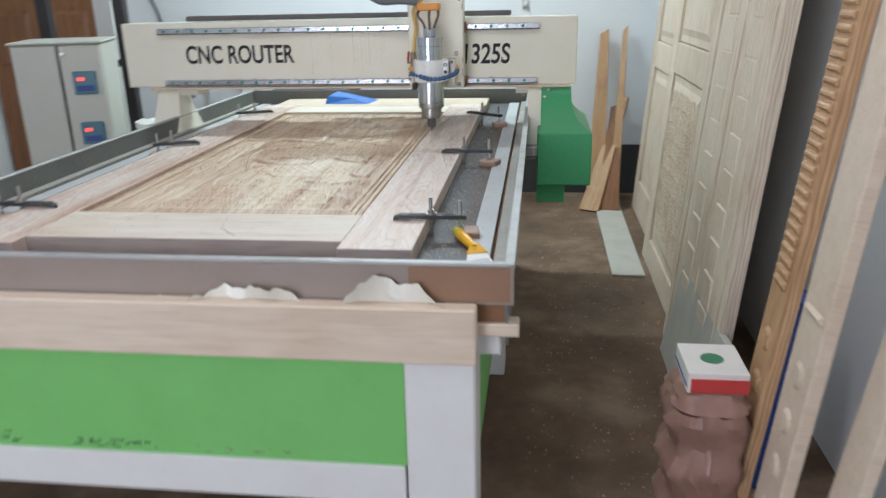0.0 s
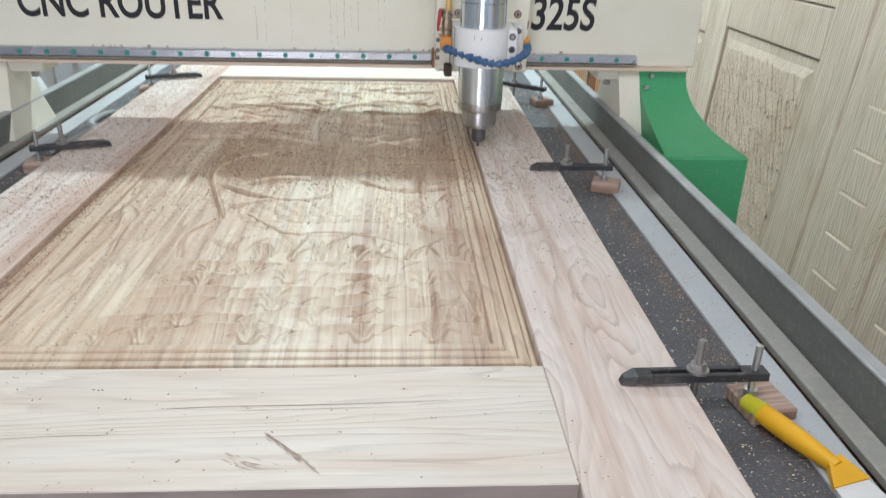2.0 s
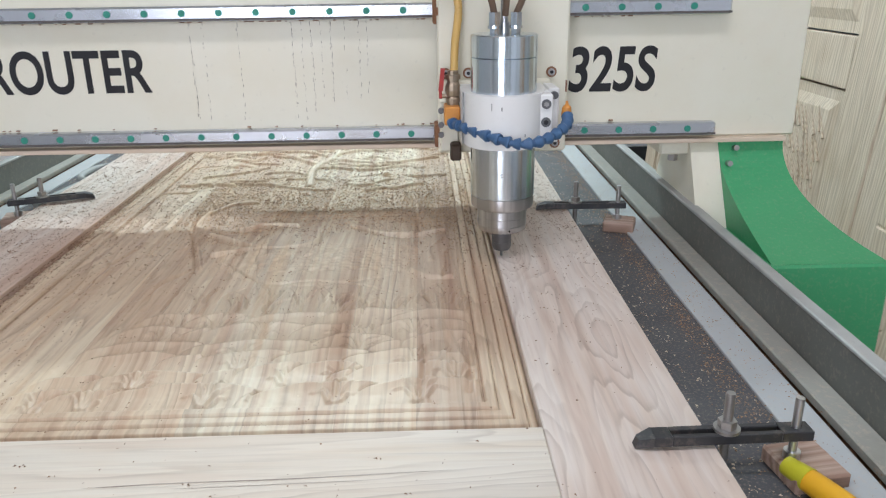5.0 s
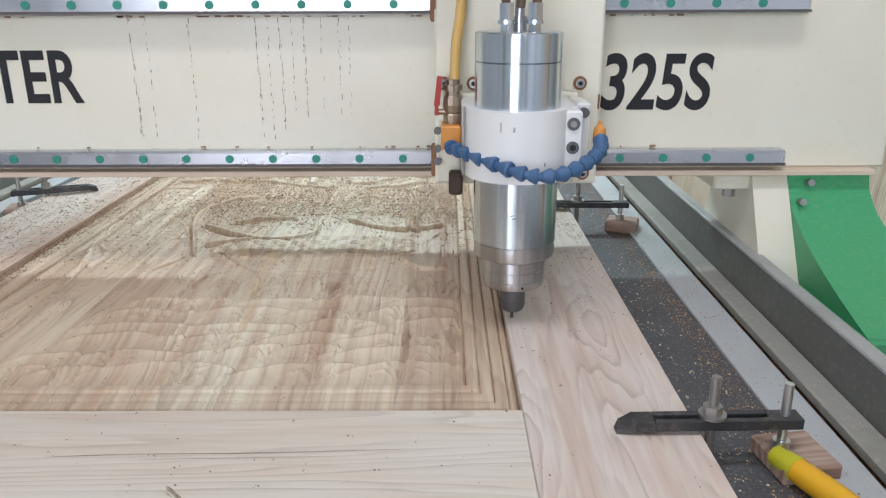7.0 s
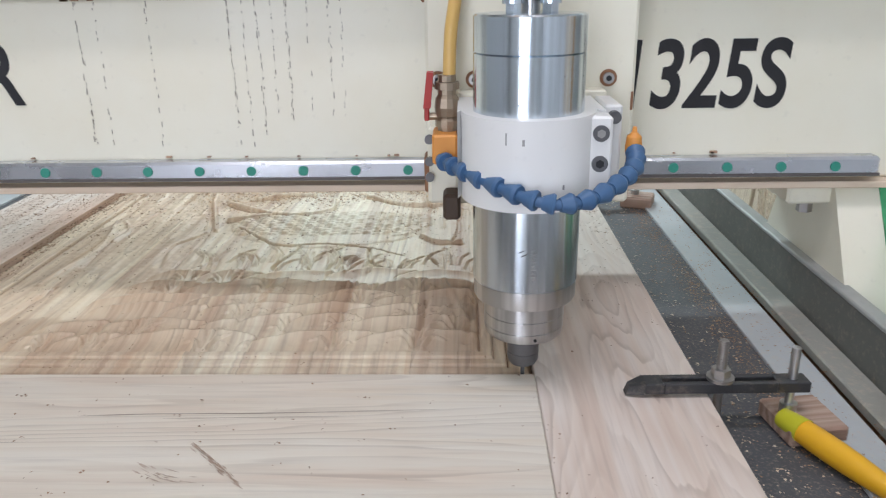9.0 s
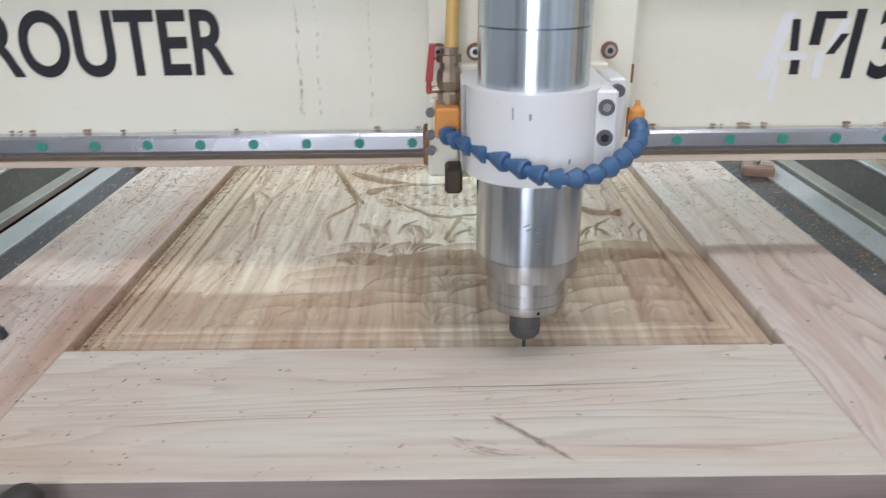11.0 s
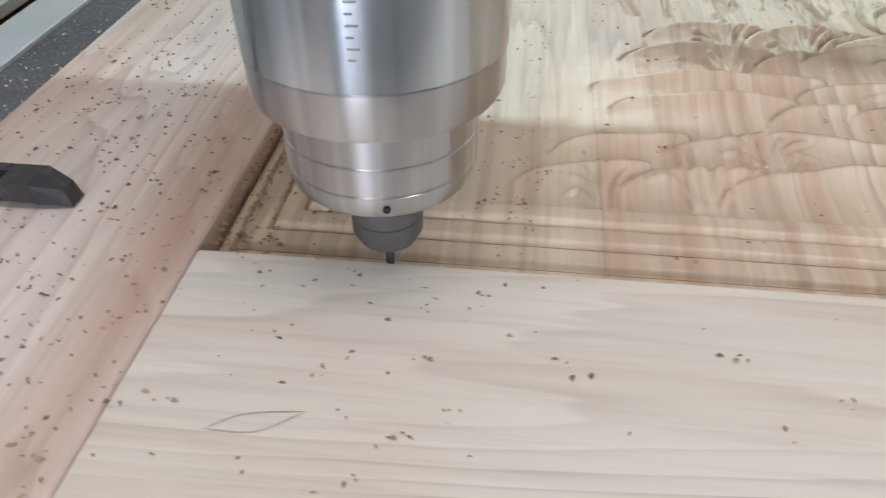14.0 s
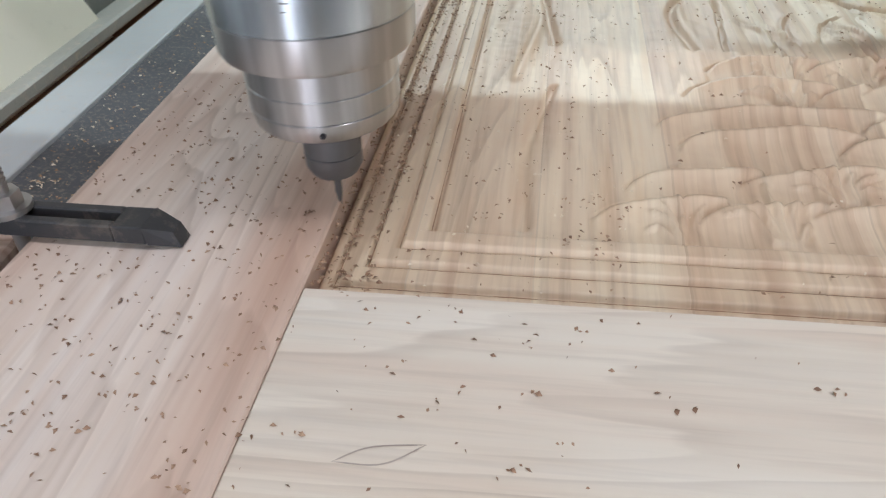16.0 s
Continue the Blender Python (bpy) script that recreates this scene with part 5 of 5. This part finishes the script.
leaning(panel_door("panelled_door", 0.98, 2.1, (0.13, 0.965, 1.105, 1.97), "tall pale unfinished panelled door leaning on the wall", fine_carving), 1.365, 1.27, 4.2)
leaning(panel_door("panelled_door", 0.95, 2.08, (0.2, 0.9, 1.05, 1.95), "tall pale unfinished panelled door leaning on the wall"), 1.42, 2.28, 4.2)


def block_door(t_name, width, height, label):
    """A door with two columns of bevelled blocks."""
    t = thing(t_name, (0, 0, 0), label, "door", "doors leaning on the wall")
    th = 0.045
    part("slab", box(bm_new(), -th, 0, 0, width, 0, height, 0.004), PALE_DOOR, t, **G)
    blk = None
    for col, y in enumerate((0.16, 0.46)):
        for k in range(17):
            if blk is None:
                bm = prism(bm_new(), [(0, 0, 0), (0, 0.125, 0), (0, 0.125, 0.108), (0, 0, 0.108)], [(-0.003, 0.004, 0.002), (-0.003, 0.121, 0.002), (-0.0075, 0.118, 0.106), (-0.0075, 0.007, 0.106)])
                blk = mesh_of("carved_block", bm, PALE_DOOR)
            ob = new("carved_block", blk)
            ob.parent, ob.location = t, (-th, y, 0.12 + k * 0.114)
    for y in (0.05, 0.365, 0.69):
        part("bead", rod(bm_new(), (-th, y, 0.02), (-th, y, height - 0.02), 0.006, seg=8), PALE_DOOR, t, **G)
    bm = bm_new()
    rnd = random.Random(5)
    for k in range(16):
        z = 0.35 + k * 0.022
        y = 0.40 + 0.012 * math.sin(k * 1.3)
        rod(bm, (-th + 0.0012, y, z), (-th + 0.0006, y + rnd.choice((-1, 1)) * 0.03, z + 0.03), 0.0026, 0.001, seg=8)
    part("vine_carving", bm, PALE_DOOR, t, **G)
    return t


leaning(block_door("block_carved_door", 0.76, 2.12, "pale unfinished door carved with columns of blocks, leaning on the wall"), 1.33, 0.50, 5.0)
bm = box(bm_new(), -0.012, 0.012, 0, 0.69, 0, 0.36, 0.001)
ob = solo("grey_sheet", bm, GREY_BOARD, (0, 0, 0), "low grey board standing against the doors", "board")
ob.location, ob.rotation_euler = (1.265, 0.42, 0.002), (0, radians(10), 0)

solo("floor_board", box(bm_new(), 1.14, 1.30, 1.92, 3.2, 0.0005, 0.012, 0.002), GREY_BOARD, (1.2, 2.5, 0), "dusty grey board lying on the floor", "board")
# ---- near right: planks, bag, carton ----


def ribbed_plank(width, height, ribs, label, material):
    t = thing("carved_plank", (0, 0, 0), label, "plank", "planks leaning on the wall")
    part("board", box(bm_new(), -0.03, 0, 0, width, 0, height, 0.003), material, t, **G)
    me = None
    for k in range(ribs):
        if me is None:
            me = mesh_of("rib", rod(bm_new(), (0, 0.022, 0), (0, width - 0.022, 0), 0.0085, seg=10), material, True)
        ob = new("rib", me)
        ob.parent, ob.location = t, (-0.030, 0, 0.72 + 0.026 * k)
    for z in (0.25, 0.36, 0.47, 0.58):
        part("rosette", rod(bm_new(), (-0.036, width / 2, z), (-0.028, width / 2, z), 0.02, 0.034, seg=14), material, t, **G)
    return t


leaning(ribbed_plank(0.115, 2.0, 34, "tan carved plank with a ribbed column, leaning on the wall", TAN_PLANK), 1.255, -0.075, 6.5)
leaning(ribbed_plank(0.13, 1.9, 1, "pale carved plank leaning on the wall", PALE_BOARD), 1.275, -0.26, 6.0)
t = thing("pale_plank", (1.30, -0.42, 0), "pale bare plank leaning on the wall", "plank", "planks leaning on the wall")
part("board", box(bm_new(), -0.025, 0, 0, 0.1, 0, 1.35, 0.003), PALE_BOARD, t, **G)
leaning(t, 1.32, -0.42, 8)


def crumpled(bm, rings, seg, seed, amount):
    """A bag: stacked rings of a rounded box, crumpled."""
    rnd = random.Random(seed)
    loops = []
    for z, cx, cy, hx, hy in rings:
        loop = []
        for i in range(seg):
            a = 2 * math.pi * i / seg
            c, s = math.cos(a), math.sin(a)
            k = (abs(c) ** 4 + abs(s) ** 4) ** -0.25
            loop.append(bm.verts.new((cx + hx * k * c + rnd.uniform(-1, 1) * amount, cy + hy * k * s + rnd.uniform(-1, 1) * amount, z + rnd.uniform(-1, 1) * amount * 0.8)))
        loops.append(loop)
    for p, q in zip(loops, loops[1:]):
        for i in range(seg):
            bm.faces.new((p[i], p[(i + 1) % seg], q[(i + 1) % seg], q[i]))
    bm.faces.new(loops[0]), bm.faces.new(loops[-1])
    bmesh.ops.recalc_face_normals(bm, faces=bm.faces)
    return bm


rings = [(0.012 + 0.43 * i / 18, 1.165 + 0.006 * math.sin(i), -0.03, 0.085 + 0.009 * math.sin(i * 1.3), 0.105 + 0.01 * math.cos(i * 1.1)) for i in range(19)]
sack = thing("plastic_bag", (1.165, -0.03, 0), "tall crumpled brown plastic sack standing on the floor", "bag")
part("sack_body", crumpled(bm_new(), rings, 44, 3, 0.006), BAG, sack, smooth=True)
rings = [(0.444 + 0.040 * i / 4, 1.166 + 0.004 * math.sin(i * 2), -0.03, 0.088 - 0.006 * i, 0.108 - 0.007 * i) for i in range(5)]
part("folded_top", crumpled(bm_new(), rings, 40, 13, 0.004), BAG, sack, "folded sack mouth", smooth=True)
carton = thing("carton", (1.17, -0.03, 0.486), "small white carton with a red side on the sack", "carton")
part("box", box(bm_new(), 1.105, 1.238, -0.110, 0.045, 0.486, 0.536, 0.002), CARTON_WHITE, carton)
part("red_side", box(bm_new(), 1.112, 1.238, -0.1125, -0.1102, 0.488, 0.522), CARTON_RED, carton, "red printed side")
part("green_print", rod(bm_new(), (1.170, -0.035, 0.5362), (1.170, -0.035, 0.5375), 0.026, seg=18), paint("green_print", (0.03, 0.2, 0.09), 0.4, 0.1), carton)
part("blue_line", box(bm_new(), 1.1030, 1.1048, -0.108, 0.04, 0.500, 0.504), NAVY, carton)
rings = [(0.003 + 0.56 * i / 8, 1.42 + 0.005 * i, 0.30, 0.055 - 0.002 * i, 0.075 - 0.003 * i) for i in range(9)]
solo("blue_bag", crumpled(bm_new(), rings, 20, 8, 0.006), NAVY, (1.42, 0.30, 0), "dark blue plastic bag on the floor by the wall", "bag", smooth=True)

# ---- back right corner: offcuts ----
for k, (fx, fy, tx, ty, tz, w) in enumerate(((1.15, 3.28, 1.19, 3.56, 1.10, 0.115), (1.26, 3.22, 1.32, 3.56, 1.12, 0.06), (1.10, 3.1, 1.34, 3.54, 0.66, 0.12), (1.22, 3.1, 1.28, 3.5, 0.62, 0.13))):
    d = Vector((tx - fx, ty - fy, tz))
    bm = prism(bm_new(), [(-w * 0.5, -0.012, 0), (w * 0.6, -0.012, 0), (w * 0.6, 0.012, 0), (-w * 0.5, 0.012, 0)], [(-w * 0.15, -0.012, d.length), (w * 0.3, -0.012, d.length * 0.97), (w * 0.3, 0.012, d.length * 0.97), (-w * 0.15, 0.012, d.length)])
    ob = new("leaning_offcut", mesh_of("leaning_offcut", bm, TAN_PLANK if k < 3 else BROWN_DOOR))
    ob.matrix_world = Matrix.Translation((fx, fy, 0.004)) @ d.to_track_quat("Z", "Y").to_matrix().to_4x4()
    tagged(ob, "rough tan wooden offcut leaning in the corner", "offcut", "offcuts in the corner")
sw = thing("wall_switch", (0.665, 3.6, 1.25), "small grey wall switch", "switch")
part("plate", box(bm_new(), 0.645, 0.685, 3.585, 3.5985, 1.245, 1.305, 0.003), STRIP, sw)
part("rocker", box(bm_new(), 0.655, 0.675, 3.581, 3.5852, 1.26, 1.29, 0.001), WHITE_PAINT, sw)
solo("wall_cable", hose(bm_new(), [(-2.0, 3.592, 1.7), (-1.97, 3.592, 1.45), (-1.90, 3.592, 1.30), (-1.86, 3.592, 1.16)], 0.006), FRAME_BLACK, (-1.9, 3.59, 1.2), "thin black cable on the wall", "cable", smooth=True)
sw = thing("wall_switch", (-1.86, 3.6, 1.1), "small white wall socket", "socket")
part("plate", box(bm_new(), -1.90, -1.82, 3.585, 3.5985, 1.10, 1.17, 0.003), STRIP, sw)

# ---- left: control cabinet, frame, brown door ----
cab = thing("control_cabinet", (-1.48, 1.73, 0), "grey beige steel control cabinet with two lit keypads", "cabinet")
part("body", box(bm_new(), -1.635, -1.25, 1.735, 2.13, 0.06, 1.165, 0.006), CAB, cab)
part("cabinet_door", box(bm_new(), -1.430, -1.255, 1.718, 1.7345, 0.08, 1.158, 0.004), CAB, cab)
part("cabinet_door", box(bm_new(), -1.630, -1.441, 1.718, 1.7345, 0.08, 1.158, 0.004), CAB, cab)
part("top_lid", box(bm_new(), -1.645, -1.24, 1.715, 2.14, 1.1655, 1.176, 0.003), CAB, cab)
part("lock", rod(bm_new(), (-1.415, 1.718, 1.12), (-1.415, 1.708, 1.12), 0.009), BOLT, cab)
for z in (0.99, 0.757):
    kp = part("keypad", box(bm_new(), -1.385, -1.283, 1.706, 1.7178, z - 0.052, z + 0.052, 0.003), TEAL_DISPLAY, cab, "blue keypad with red digits")
    for k in range(3):
        part("digit", box(bm_new(), -1.365 + k * 0.010, -1.358 + k * 0.010, 1.704, 1.7058, z + 0.010, z + 0.024), RED_DIGIT, kp)
    part("key_row", box(bm_new(), -1.372, -1.298, 1.704, 1.7058, z - 0.038, z - 0.012), NAVY, kp)
for lx in (-1.625, -1.28):
    part("foot", box(bm_new(), lx, lx + 0.03, 1.78, 2.08, 0, 0.06), FRAME_BLACK, cab)
part("door_gap", box(bm_new(), -1.441, -1.430, 1.726, 1.7342, 0.08, 1.158), FRAME_BLACK, cab)
corner, swing = Vector((-1.255, 1.718, 0)), Matrix.Rotation(radians(20), 4, "Z")
cab.matrix_world = Matrix.Translation(corner) @ swing @ Matrix.Translation(-corner) @ cab.matrix_basis
fr = thing("steel_frame", (-1.5, 2.4, 0), "tall black welded steel frame beside the cabinet", "frame")
part("post", box(bm_new(), -1.545, -1.482, 2.40, 2.45, 0, 1.75, 0.003), FRAME_BLACK, fr)
part("post", box(bm_new(), -1.995, -1.925, 2.40, 2.45, 0, 1.75, 0.003), FRAME_BLACK, fr)
part("cross_bar", box(bm_new(), -1.924, -1.546, 2.41, 2.44, 1.0, 1.035), FRAME_BLACK, fr)
part("cross_bar", box(bm_new(), -1.924, -1.546, 2.41, 2.44, 0.52, 0.55), FRAME_BLACK, fr)

solo("white_upright", box(bm_new(), -1.775, -1.665, 2.60, 2.64, 0.0005, 1.9, 0.003), WHITE_PAINT, (-1.72, 2.62, 0), "white painted upright board behind the steel frame", "board")


def brown_door(at, label):
    t = thing("door_brown", at, label, "door", kind="structure")
    w, h = 0.42, 2.05
    part("leaf", box(bm_new(), 0, w, -0.04, 0, 0.0, h, 0.003), BROWN_DOOR, t, **G)
    for a, b in ((0.15, 0.78), (0.9, 1.28), (1.4, 1.95)):
        bm = prism(bm_new(), [(0.08, -0.04, a), (w - 0.08, -0.04, a), (w - 0.08, -0.04, b), (0.08, -0.04, b)], [(0.11, -0.054, a + 0.03), (w - 0.11, -0.054, a + 0.03), (w - 0.11, -0.054, b - 0.03), (0.11, -0.054, b - 0.03)])
        part("panel", bm, BROWN_DOOR, t, **G)
    return t


brown_door((-3.17, 3.59, 0.01), "reddish brown varnished panelled double door leaf")
brown_door((-2.73, 3.59, 0.01), "reddish brown varnished panelled double door leaf")
solo("door_trim", box(bm_new(), -2.71, -2.65, 3.530, 3.545, 0.0, 2.1), WHITE_PAINT, (-2.68, 3.54, 0), "white trim between the brown doors", "trim", kind="structure")
rings = [(0.003 + 0.76 * i / 10, -1.165 + 0.01 * math.sin(i), 2.0, 0.12 - 0.004 * i, 0.15 - 0.006 * i) for i in range(11)]
solo("white_sack", crumpled(bm_new(), rings, 24, 6, 0.014), BAG_WHITE, (-1.165, 2.0, 0), "crumpled white woven sack beside the machine", "sack", smooth=True)
st = thing("white_stool", (-1.3, 3.0, 0), "white metal stand behind the machine", "stand")
for lx, ly in ((-1.45, 2.9), (-1.1, 2.9), (-1.45, 3.2), (-1.1, 3.2)):
    part("leg", box(bm_new(), lx, lx + 0.03, ly, ly + 0.03, 0, 0.82), WHITE_PAINT, st)
part("top", box(bm_new(), -1.47, -1.05, 2.88, 3.25, 0.8205, 0.85, 0.004), WHITE_PAINT, st)
solo("dark_box", box(bm_new(), -0.95, -0.45, 3.1, 3.5, 0, 0.78, 0.004), SKIRT, (-0.7, 3.3, 0), "dark box standing at the back wall", "box")

# unseen tube lamp bodies: the back tube's, and one added at the front fill
for nm, (lx, ly, lz) in (("unseen_tube_lamp", (-0.1, 2.75, 2.94)), ("unseen_tube_lamp", (0.2, -0.5, 2.99))):
    t = thing(nm, (lx, ly, lz), "white ceiling tube lamp body, added out of view", "lamp", "ceiling tube lamps")
    part("housing", box(bm_new(), lx - 0.63, lx + 0.63, ly - 0.04, ly + 0.04, lz - 0.005, lz + 0.05 if lz < 2.95 else lz + 0.008, 0.004), WHITE_PAINT, t)

# ---- chips and dust ----


def flakes(name, n, place, size, material, label, seed, on, far=0.0):
    """Curled chips: two triangles each, strewn."""
    rng = np.random.default_rng(seed)
    vs, fs = [], []
    k = 0
    x = y = z = None
    for _ in range(n):
        if x is not None and rng.random() < 0.34:
            x, y = x + rng.normal(0, 3.5 * size), y + rng.normal(0, 3.5 * size)
        else:
            x, y, z = place(rng)
        a, s = rng.uniform(0, 2 * math.pi), size * rng.uniform(0.5, 1.5) * (1 + far * min(1, max(0, (y - 0.3) / 0.35)))
        c, q = math.cos(a) * s, math.sin(a) * s
        w = 0.5 * rng.uniform(0.5, 1.3)
        up = s * rng.uniform(0.4, 1.1)
        vs += [(x - c, y - q, z + 0.0002), (x + q * w, y - c * w, z + up * 0.4), (x + c, y + q, z + 0.0002), (x - q * w, y + c * w, z + up)]
        fs += [(k, k + 1, k + 3), (k + 1, k + 2, k + 3), (k, k + 2, k + 1)]
        k += 4
    me = bpy.data.meshes.new(name)
    me.from_pydata([(v[0] - on[0], v[1] - on[1], v[2] - on[2]) for v in vs], [], fs)
    me.materials.append(material)
    ob = new(name, me)
    ob.location = on
    return tagged(ob, label, "wood chips", kind="stuff")


def on_floor(rng):
    return rng.uniform(0.75, 1.3), rng.uniform(-0.6, 3.3), 0.0


def on_frame(rng):
    while True:
        x, y = rng.uniform(-0.51, 0.51), rng.uniform(-0.2, 1.75)
        if -W2 < x < W2 and y > 0:
            continue
        dens = 0.045 + 0.955 * min(1, max(0, (y - 0.08) / 0.45)) ** 1.3
        if x < -W2:
            dens = max(dens, 0.45)
        elif x < -0.2:
            dens = max(dens, 0.14)
        if x > W2 and y < 0.6:
            dens *= 0.35
        if rng.random() < dens:
            return x, y, TOP_Z


def on_panel(rng):
    while True:
        x, y = rng.uniform(-W2 + 0.01, W2 - 0.01), rng.uniform(0.01, 1.6)
        dens = 0.06 + 0.94 * min(1, max(0, (y - 0.2) / 0.5)) ** 1.4
        if x < -0.2:
            dens = max(dens, 0.5)
        if rng.random() < dens:
            return x, y, TOP_Z - 0.0038


def on_dusty_strip(rng):
    while True:
        x, y = rng.uniform(-0.2, 0.33), rng.normal(0.80, 0.13)
        if 0.45 < y < 1.5 and (rng.random() < 0.35 or y > 0.66 + 0.05 * math.sin(x * 14)):
            return x, y, TOP_Z - 0.0055


def on_groove(rng):
    s = rng.uniform(0, 1.6)
    return -W2 + rng.choice((0.004, 0.017, 0.030)) + rng.normal(0, 0.0018), s, TOP_Z - 0.0065


def on_bed(rng):
    if rng.random() < 0.5:
        return 0.604 + rng.normal(0, 0.012), rng.uniform(-0.1, 1.6), BED_Z + 0.001
    return (rng.uniform(0.52, 0.70) if rng.random() < 0.7 else rng.uniform(-0.6, -0.52)), rng.uniform(-0.38, 1.7), BED_Z + (0.0045)


def on_slats(rng):
    return (rng.uniform(0.518, 0.618) if rng.random() < 0.6 else rng.uniform(-0.609, -0.518)), rng.uniform(-0.35, 1.7), BED_Z + 0.0005


def at_front(rng):
    while True:
        x = rng.uniform(-0.5, 0.51)
        if math.sin(x * 23 + 1.0) + 0.5 * math.sin(x * 61) > rng.uniform(-0.9, 1.0):
            return x, rng.uniform(-0.32, -0.205), BED_Z + rng.uniform(0, 0.004)


flakes("wood_chips", 900, on_floor, 0.0045, DUST, "wood shavings scattered on the floor", 7, (1.0, 1.0, 0))
flakes("wood_chips", 13000, on_frame, 0.0012, CHIP, "brown wood chips strewn over the door frame", 1, (0, 0.7, TOP_Z), 0.1)
flakes("wood_chips", 14000, on_panel, 0.0012, CHIP, "brown wood chips strewn over the carving", 2, (0, 0.7, TOP_Z), 0.35)
flakes("wood_chips", 6000, on_panel, 0.0011, PALE_CHIP, "pale curled wood chips strewn over the carving", 12, (0, 0.7, TOP_Z), 0.6)
flakes("sawdust", 17000, on_dusty_strip, 0.0017, PALE_DUST, "yellow brown sawdust lying on the carving", 8, (0, 0.7, TOP_Z))
flakes("wood_chips", 4600, on_groove, 0.0014, CHIP, "brown wood chips lying in the border grooves", 3, (-W2, 0.7, TOP_Z))
flakes("sawdust", 9000, on_bed, 0.0011, DUST, "light sawdust on the dark bed", 4, (0.6, 0.7, BED_Z))
flakes("wood_chips", 2600, on_slats, 0.0015, PALE_CHIP, "pale wood chips lying on the dark bed", 14, (0.55, 0.7, BED_Z))
flakes("sawdust", 9000, at_front, 0.0013, DUST, "reddish sawdust heaped before the door end", 5, (0, -0.26, BED_Z))


def motions():
    """The gantry runs along the bed, the carriage along the beam."""
    walk(gantry, [(0, pose(0, 1.163, 0)), (2, pose(0, 0.892, 0)), (4, pose(0, 0.620, 0)), (6, pose(0, 0.349, 0)), (8, pose(0, 0.078, 0)), (8.5, pose(0, 0.012, 0)), (8.7, pose(0, 0.004, 0)), (10, pose(0, 0.004, 0)),
                  (12, pose(0, 0.004, 0)), (14, pose(0, 0.004, 0)), (15.0, pose(0, 0.004, 0)), (15.45, pose(0, 0.010, 0)), (15.7, pose(0, 0.03, 0)), (16, pose(0, 0.075, 0))])
    # the mallet is pushed along the bed front
    away = pose(-0.52, -0.31, BED_Z)
    there = pose(-0.29, -0.25, BED_Z)
    walk(mallet, [(0, away), (8.4, away), (9.9, there), (16, there)])
    walk(carriage, [(0, pose(0.3645, 0, 0)), (4, pose(0.3655, 0, 0)), (8.6, pose(0.366, 0, 0)), (8.85, pose(0.356, 0, 0)), (10.3, pose(0.190, 0, 0)), (11, pose(0.099, 0, 0)), (12, pose(-0.022, 0, 0)), (13, pose(-0.147, 0, 0)),
                    (14, pose(-0.2705, 0, 0)), (14.5, pose(-0.330, 0, 0)), (14.8, pose(-0.356, 0, 0)), (15.1, pose(-0.3625, 0, 0)), (15.4, pose(-0.3625, 0, 0.014)), (15.6, pose(-0.3625, 0, 0.016)), (16, pose(-0.359, 0, 0.008))])


motions()
